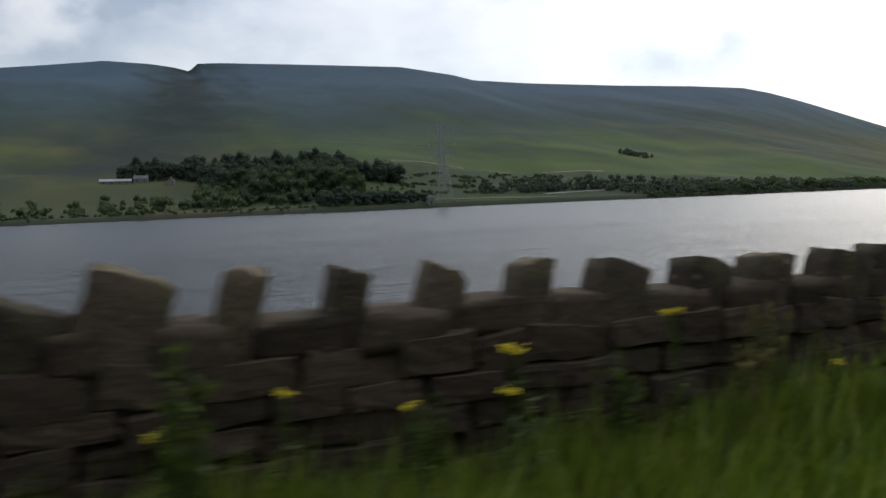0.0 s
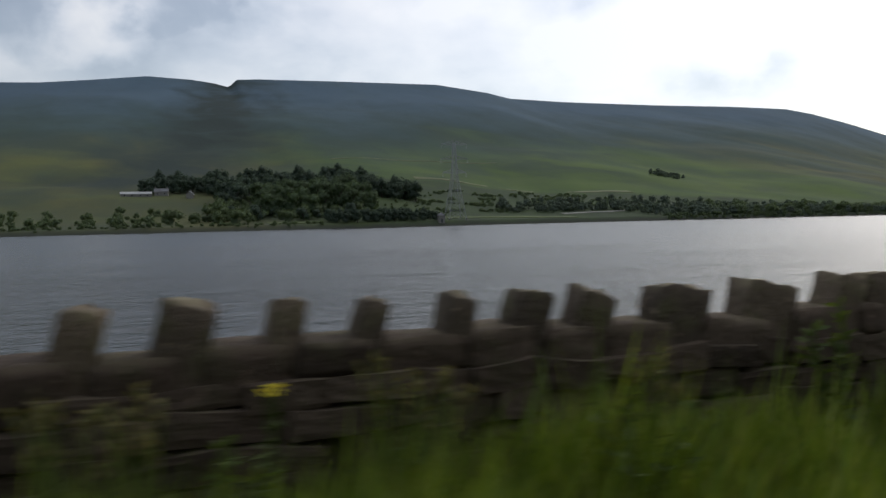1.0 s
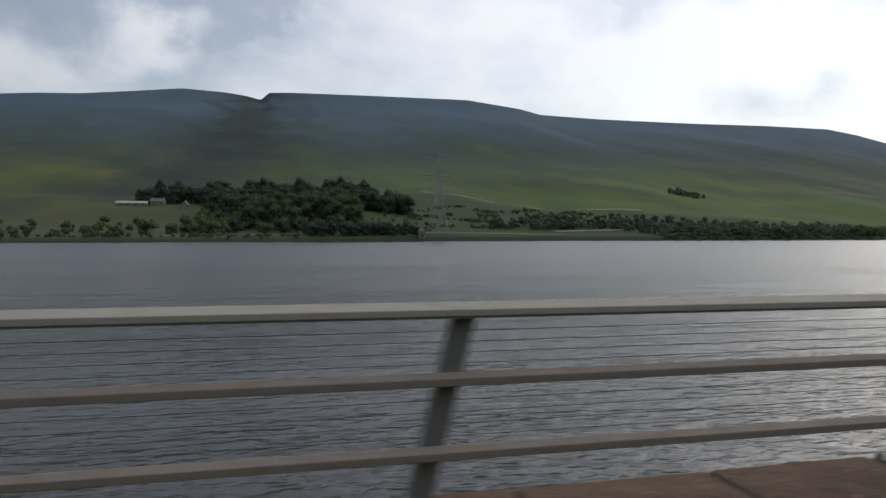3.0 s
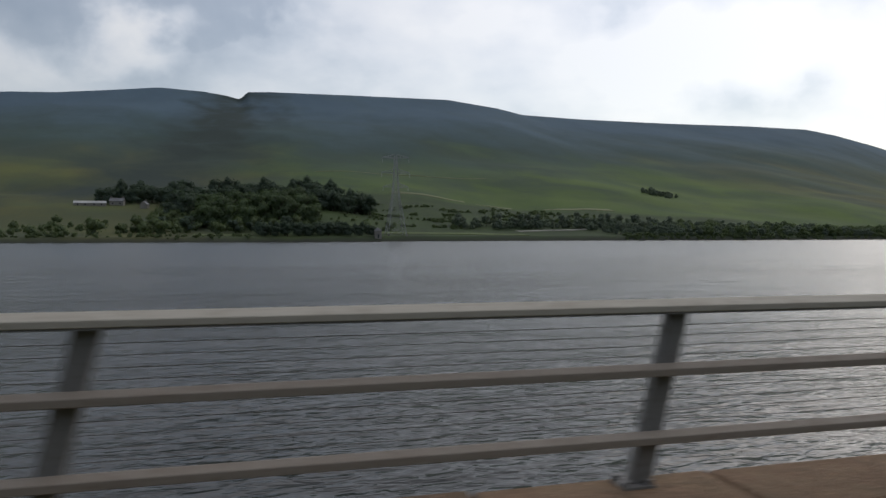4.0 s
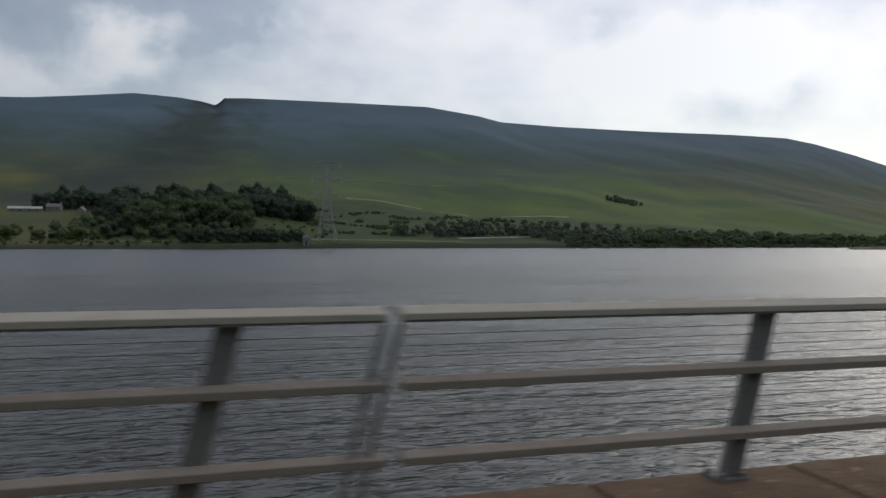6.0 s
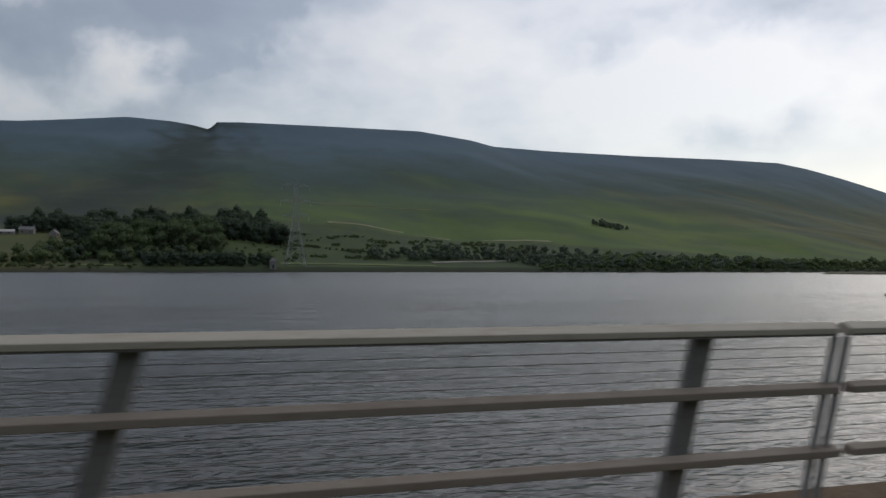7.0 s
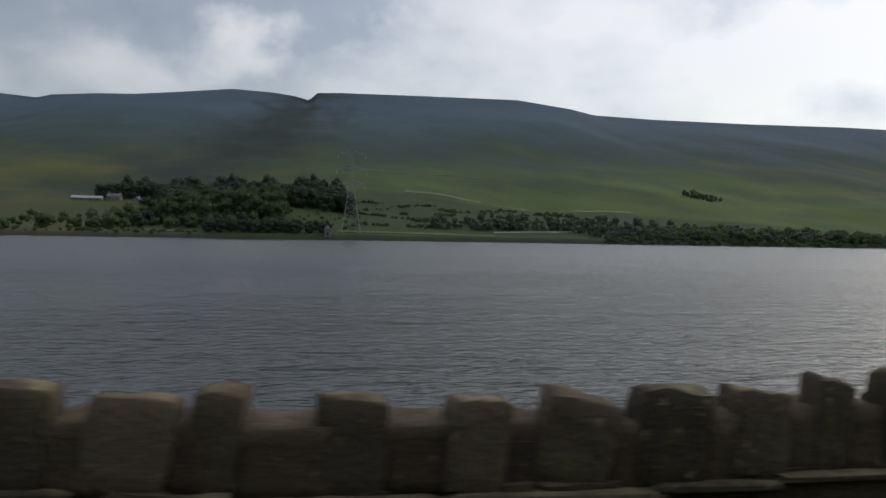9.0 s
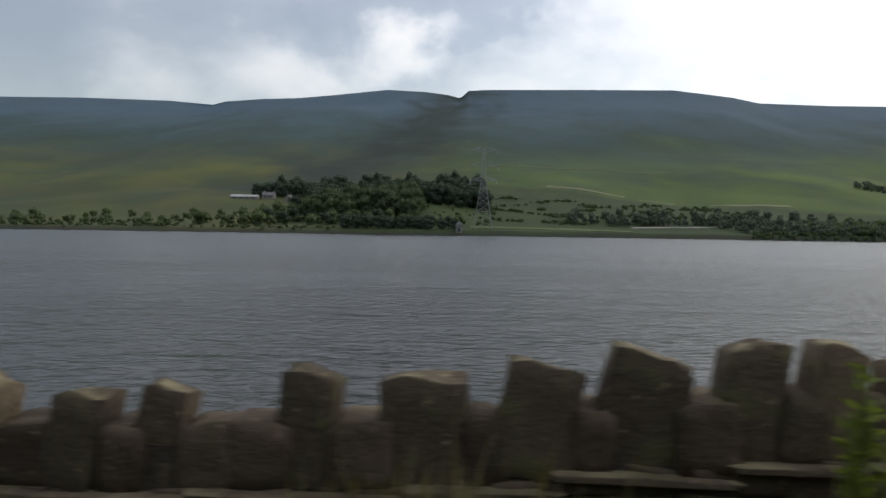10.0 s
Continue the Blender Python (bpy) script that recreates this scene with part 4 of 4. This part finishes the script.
PROTO = [tree_thing(11, 13, 5.2, M_LEAF, "dark green broadleaf tree in the lakeside wood", "trees of the wood"),
         tree_thing(12, 15, 4.6, M_LEAF, "tall dark green tree in the lakeside wood", "trees of the wood"),
         tree_thing(13, 11, 5.6, M_LEAF, "broad dark green tree in the lakeside wood", "trees of the wood")]
SCRUB = [tree_thing(21, 6, 3.6, M_LEAF_PALE, "pale green willow bush on the far bank", "bushes on the far bank", 6, 32),
         tree_thing(22, 5, 3.8, M_LEAF_PALE, "rounded pale green bush on the far bank", "bushes on the far bank", 6, 32),
         tree_thing(23, 6, 3.4, M_LEAF, "dark green bush on the far bank", "bushes on the far bank", 6, 32)]
LOWER = [tree_thing(41, 13, 5.2, M_LEAF_MID, "mid-green alder on the slope below the wood", "trees below the wood"),
         tree_thing(42, 14, 4.6, M_LEAF_MID, "tall mid-green birch on the slope below the wood", "trees below the wood"),
         tree_thing(43, 11, 5.6, M_LEAF_MID, "broad mid-green alder on the slope below the wood", "trees below the wood")]
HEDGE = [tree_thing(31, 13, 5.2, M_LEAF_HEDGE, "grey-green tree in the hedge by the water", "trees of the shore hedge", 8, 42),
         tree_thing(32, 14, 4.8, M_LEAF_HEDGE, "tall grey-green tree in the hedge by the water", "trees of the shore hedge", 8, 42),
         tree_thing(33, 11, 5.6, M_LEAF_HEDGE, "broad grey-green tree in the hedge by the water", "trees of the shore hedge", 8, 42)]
used = set()


def plant_tree(kind, i, x, y, size):
    src = kind[i % len(kind)]
    m = Matrix.LocRotScale((x, y, land(x, y)), Euler((0, 0, i * 2.1)), None)
    if src.name in used:
        ob = copy_thing(src, m)
    else:
        used.add(src.name)
        ob = src
        ob.matrix_basis = m
    ob.scale = (size, size, size * (0.9 + 0.2 * ((i * 7) % 5) / 5))


def spots(count, inside, x0, x1, u0, u1, apart, seed):
    r = random.Random(seed)
    got = []
    tries = 0
    while len(got) < count and tries < count * 60:
        tries += 1
        x, u = r.uniform(x0, x1), r.uniform(u0, u1)
        if inside(x, u) and all((x - a) ** 2 + (u - b) ** 2 > apart ** 2 for a, b in got):
            got.append((x, u))
    return got


def scatter(kind, count, inside, x0, x1, u0, u1, lo, hi, apart, seed):
    r = random.Random(seed + 100)
    for i, (x, u) in enumerate(spots(count, inside, x0, x1, u0, u1, apart, seed)):
        plant_tree(kind, i + seed, x, shore(x) + u, r.uniform(lo, hi))


def thicket(name, kind, groups, label):
    """Distant scrub nobody could count, in one mesh."""
    verts, faces = [], []
    for count, inside, x0, x1, u0, u1, lo, hi, apart, seed in groups:
        r = random.Random(seed + 100)
        for i, (x, u) in enumerate(spots(count, inside, x0, x1, u0, u1, apart, seed)):
            me = kind[i % len(kind)].children[0].data
            y = shore(x) + u
            k, m = len(verts), Matrix.LocRotScale((x, y, land(x, y) - 0.8), Euler((0, 0, r.uniform(0, 6))), (r.uniform(lo, hi),) * 3)
            verts += [tuple(m @ v.co) for v in me.vertices]
            faces += [tuple(k + q for q in f.vertices) for f in me.polygons]
    me = bpy.data.meshes.new(name)
    me.from_pydata(verts, [], faces)
    me.materials.append(kind[0].children[0].data.materials[0])
    tagged(new(name, me), label, "scrub", kind="stuff")


def anywhere(x, u):
    return True


def bramble(x, u):
    return noise.noise((x / 30.0, u / 16.0, 3.0)) > 0.22


# the upper wood, the dense stand by the water, scrub along the bank, the eastern hedge wood
thicket("far_scrub", SCRUB, [(420, bramble, 200, 400, 60, 230, 0.25, 0.6, 1.3, 19), (60, anywhere, -90, 30, 8, 120, 0.5, 1.2, 7.0, 4), (170, anywhere, 400, 800, 8, 75, 0.7, 1.5, 4.0, 6), (260, anywhere, 356, 760, 3, 13, 0.35, 0.62, 1.5, 16), (110, anywhere, -110, 112, 5, 17, 0.25, 0.5, 1.8, 17),
                             (22, anywhere, 150, 198, 50, 104, 0.25, 0.55, 4.0, 21), (60, anywhere, 310, 440, 80, 190, 0.3, 0.75, 6.0, 7), (80, lambda x, u: (x > 56 or u < 60) and not (x > 148 and 45 < u < 108), 40, 200, 30, 150, 0.6, 1.2, 5.0, 9)], "pale green scrub scattered over the far bank")
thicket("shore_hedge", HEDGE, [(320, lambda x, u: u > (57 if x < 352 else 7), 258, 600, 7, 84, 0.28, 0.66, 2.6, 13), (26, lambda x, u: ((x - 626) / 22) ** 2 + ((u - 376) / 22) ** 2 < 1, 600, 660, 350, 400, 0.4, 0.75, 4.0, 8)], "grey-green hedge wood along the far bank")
thicket("far_hedges", PROTO, [(16, anywhere, 140, 200, 330, 352, 0.4, 0.6, 4.0, 10), (14, anywhere, 40, 90, 360, 380, 0.4, 0.6, 4.0, 11)], "dark hedges and clumps on the hillside")
scatter(LOWER, 50, lambda x, u: x < 160 - 0.2 * (u - 55), 84, 206, 58, 135, 1.05, 1.45, 8.0, 12)
scatter(PROTO, 100, lambda x, u: (58 if u < 236 else 6) < x < 196 and u < 296 - 0.12 * abs(x - 110), 6, 200, 135, 300, 0.90, 1.30, 8.2, 1)
scatter(PROTO, 18, anywhere, 158, 203, 106, 140, 1.0, 1.35, 6.5, 18)
scatter(PROTO, 36, anywhere, 116, 184, 8, 26, 0.45, 0.68, 4.5, 2)
scatter(SCRUB, 55, lambda x, u: x < 150 and (x > 54 or u < 60), 28, 150, 30, 110, 0.9, 1.7, 6.5, 3)
scatter(PROTO, 18, anywhere, 6, 72, 232, 272, 0.75, 1.0, 6.0, 15)
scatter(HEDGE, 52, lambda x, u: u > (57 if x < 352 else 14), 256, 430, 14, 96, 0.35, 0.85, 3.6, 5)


def build_pylon():
    x0, y0 = 197.5, 452.0
    zb = land(x0, y0)
    ob = new("pylon")
    ob.location = (x0, y0, zb)
    H = 46.0 - zb
    tagged(ob, "tall galvanised lattice electricity pylon on the far bank", "pylon")

    def half(z):
        return interp(z, [(0, 5.6), (H * 0.48, 2.1), (H * 0.70, 1.3), (H, 0.6)])

    for sx, sy in ((-1, -1), (1, -1), (1, 1), (-1, 1)):
        bm = bmesh.new()
        prev = None
        for z in (0, H * 0.48, H * 0.70, H):
            p = (sx * half(z), sy * half(z), z)
            if prev:
                beam(bm, prev, p, 0.26)
            prev = p
        part("leg", bm, M_PYLON, ob)
    levels = [0, 5.5, 10.5, 15, 18.5, 21.5, 24.2, 26.6, 29, 31.5, 34, 36.5, H - 1]
    for a, b in zip(levels, levels[1:]):
        bm = bmesh.new()
        ha, hb = half(a), half(b)
        for i in range(4):
            p = [(-1, -1), (1, -1), (1, 1), (-1, 1)]
            (ax, ay), (bx, by) = p[i], p[(i + 1) % 4]
            beam(bm, (ax * ha, ay * ha, a), (bx * hb, by * hb, b), 0.11)
            beam(bm, (bx * ha, by * ha, a), (ax * hb, ay * hb, b), 0.11)
            beam(bm, (ax * hb, ay * hb, b), (bx * hb, by * hb, b), 0.1)
        part("bracing", bm, M_PYLON, ob)
    for z, w in ((H - 1.5, 8.0), (H - 10.5, 8.6), (H - 19.0, 7.6)):
        h = half(z)
        for s in (-1, 1):
            arm_bm = bmesh.new()
            for q in (-1, 1):
                beam(arm_bm, (s * h, q * h, z), (s * w, 0, z + 0.3), 0.34)
                beam(arm_bm, (s * h, q * h, z + 2.2), (s * w, 0, z + 0.4), 0.26)
            for t in (0.3, 0.55, 0.78):
                xx = s * (h + (w - h) * t)
                beam(arm_bm, (xx, -h * (1 - t), z), (xx, 0, z + 2.1 * (1 - t)), 0.18)
            arm = part("crossarm", arm_bm, M_PYLON, ob)
            bm = bmesh.new()
            for k in range(7):
                m = Matrix.Translation((s * w, 0, z - 0.3 - 0.32 * k))
                bmesh.ops.create_cone(bm, cap_ends=True, segments=8, radius1=0.20, radius2=0.10, depth=0.2, matrix=m)
            beam(bm, (s * w, 0, z + 0.3), (s * w, 0, z - 2.4), 0.09)
            part("insulator", bm, M_PYLON, arm, "pale insulator string")
    for sx, sy in ((-1, -1), (1, -1), (1, 1), (-1, 1)):
        bm = bmesh.new()
        box(bm, sx * 5.6 - 0.5, sx * 5.6 + 0.5, sy * 5.6 - 0.5, sy * 5.6 + 0.5, -1.5, 0.4)
        part("footing", bm, M_GREYWALL, ob)


build_pylon()


def build_house(name, x, y, length, depth, eaves, ridge, turn, wall_mat, roof_mat, label, windows, chimneys):
    z = min(land(x + i, y + j) for i in (-length / 2, length / 2) for j in (-depth / 2, depth / 2))
    ob = new(name)
    ob.matrix_basis = pose(x, y, z, 0, 0, turn)
    tagged(ob, label, "house", "farm buildings")
    l, d = length / 2, depth / 2
    bm = bmesh.new()
    v = [bm.verts.new(c) for c in ((-l, -d, -1), (l, -d, -1), (l, d, -1), (-l, d, -1), (-l, -d, eaves), (l, -d, eaves), (l, d, eaves), (-l, d, eaves), (-l, 0, ridge), (l, 0, ridge))]
    for f in ((0, 1, 5, 4), (2, 3, 7, 6), (1, 2, 6, 9, 5), (3, 0, 4, 8, 7), (0, 3, 2, 1)):
        bm.faces.new([v[i] for i in f])
    part("wall", bm, wall_mat, ob)
    roof_bm = bmesh.new()
    o = 0.35
    dz = o * (ridge - eaves) / d
    for s in (-1, 1):
        q = [(-l - o, s * (d + o), eaves - dz), (l + o, s * (d + o), eaves - dz), (l + o, 0, ridge), (-l - o, 0, ridge)]
        lo = [roof_bm.verts.new((a, b, c + 0.02)) for a, b, c in q]
        hi = [roof_bm.verts.new((a, b, c + 0.24)) for a, b, c in q]
        roof_bm.faces.new(lo)
        roof_bm.faces.new(hi)
        for i in range(4):
            roof_bm.faces.new((lo[i], lo[(i + 1) % 4], hi[(i + 1) % 4], hi[i]))
    bmesh.ops.recalc_face_normals(roof_bm, faces=roof_bm.faces[:])
    roof = part("roof", roof_bm, roof_mat, ob)
    for c in chimneys:
        bm = bmesh.new()
        box(bm, c - 0.5, c + 0.5, -0.4, 0.4, ridge - 0.6, ridge + 1.3)
        box(bm, c - 0.58, c + 0.58, -0.48, 0.48, ridge + 1.304, ridge + 1.5)
        part("chimney", bm, M_GREYWALL, roof)
    for wx, wz in windows:
        bm = bmesh.new()
        box(bm, wx - 0.55, wx + 0.55, -d - 0.05, -d + 0.1, wz - 0.65, wz + 0.65)
        win = part("window", bm, M_RENDER, ob)
        bm = bmesh.new()
        box(bm, wx - 0.45, wx + 0.45, -d - 0.07, -d - 0.054, wz - 0.55, wz + 0.55)
        part("pane", bm, M_DARKGLASS, win)


build_house("barn", 2.0, 626.0, 22.0, 6.5, 2.4, 4.0, 4, M_GREYWALL, M_SHEET, "long low barn with a pale sheet roof", [(-8, 1.4), (-3, 1.4), (3, 1.4), (8, 1.4)], [])
build_house("farmhouse", 20.0, 634.0, 10.0, 6.0, 3.4, 5.6, -6, M_GREYWALL, M_SLATE, "low grey stone farmhouse with a slate roof", [(-2.6, 1.7), (2.6, 1.7)], [-4.2, 4.2])
build_house("cottage", 41.0, 618.0, 7.0, 5.0, 3.2, 5.4, 80, M_GREYWALL, M_SLATE, "small gabled cottage with grey stone walls", [(-1.5, 1.7), (1.5, 1.7)], [2.6])


def build_hut():
    x, y = 184.0, shore(184.0) + 6.5
    z = land(x, y) - 0.2
    ob = new("valve_house")
    ob.location = (x, y, z)
    tagged(ob, "small pale stone valve house at the water's edge", "hut")
    bm = bmesh.new()
    box(bm, -1.9, 1.9, -1.7, 1.7, -2.0, 4.0)
    part("wall", bm, M_GREYWALL, ob)
    bm = bmesh.new()
    r = [bm.verts.new(c) for c in ((-2.2, -2.0, 4.004), (2.2, -2.0, 4.004), (2.2, 2.0, 4.004), (-2.2, 2.0, 4.004), (0, 0, 6.0))]
    bm.faces.new(r[:4][::-1])
    for i in range(4):
        bm.faces.new((r[i], r[(i + 1) % 4], r[4]))
    part("roof", bm, M_SLATE, ob)
    bm = bmesh.new()
    box(bm, -0.5, 0.5, -1.76, -1.704, -0.2, 2.0)
    part("door", bm, M_BLACK, ob)


build_hut()


def ribbon(name, pts, width, mat, label, category, lift=0.25):
    """A track that follows the ground."""
    bm = bmesh.new()
    dense = []
    for (xa, ya), (xb, yb) in zip(pts, pts[1:]):
        for i in range(10):
            t = i / 10
            dense.append((xa + (xb - xa) * t, ya + (yb - ya) * t))
    dense.append(pts[-1])
    prev = None
    for i, (x, y) in enumerate(dense):
        w = width * (0.8 + 0.3 * noise.noise((x / 9, y / 9, 0)))
        row = [bm.verts.new((x, y + s * w / 2, land(x, y + s * w / 2) + h)) for s, h in ((-1, -0.3), (-1, lift), (1, lift), (1, -0.3))]
        if prev:
            for k in range(3):
                bm.faces.new((prev[k], row[k], row[k + 1], prev[k + 1]))
        prev = row
    tagged(part(name, bm, mat), label, category, kind="structure")


ribbon("track_upper", [(262, 768), (300, 756), (335, 748), (370, 722), (400, 706), (428, 694), (470, 690)], 13.0, M_TRACK, "pale track across the pasture", "track", 0.35)
ribbon("track_hill", [(206, 940), (240, 948), (270, 958), (301, 966), (370, 964), (430, 955)], 4.0, M_TRACK, "pale grassy line along the top of the pasture", "track", 0.35)
ribbon("meadow_west", [(82, shore(82) + 22), (97, shore(97) + 20), (112, shore(112) + 17)], 16.0, M_MEADOW, "pale mown strip of meadow by the water", "meadow", 0.3)
ribbon("meadow_east", [(190, shore(190) + 30), (215, shore(215) + 30), (250, shore(250) + 24), (286, shore(286) + 18)], 14.0, M_MEADOW, "pale mown strip of meadow below the pylon", "meadow", 0.3)
ribbon("track_shore", [(292, 493), (312, 499), (335, 503), (352, 512), (360, 524)], 7.0, M_SLIP, "pale stony slip beside the water", "track", 0.35)


def build_spit(name, cx, cy, lx, ly, h, label):
    bm = bmesh.new()
    nx, ny = 60, 24
    grid = []
    for i in range(nx + 1):
        row = []
        for j in range(ny + 1):
            u, v = i / nx * 2 - 1, j / ny * 2 - 1
            r = math.sqrt(u * u + v * v)
            e = r + 0.10 * noise.fractal((u * 3, v * 3, cx), 1.0, 2.0, 3)
            z = h * max(-1.0, min(1.0, (1 - e) * 9.0)) + 0.35 * noise.fractal((u * 9, v * 9, 1), 1.0, 2.0, 3)
            row.append(bm.verts.new((cx + u * lx * 1.15, cy + v * ly * 1.15, WATER + z)))
        grid.append(row)
    for i in range(nx):
        for j in range(ny):
            bm.faces.new((grid[i][j], grid[i + 1][j], grid[i + 1][j + 1], grid[i][j + 1]))
    tagged(part(name, bm, M_SPIT, smooth=True), label, "headland", kind="structure")


build_spit("headland", 309.5, 92.7, 35, 35, 2.8, "low stony grassed headland reaching into the water")
build_spit("headland_far", 590, 392, 60, 14, 1.4, "low stony strip of shore across the water")
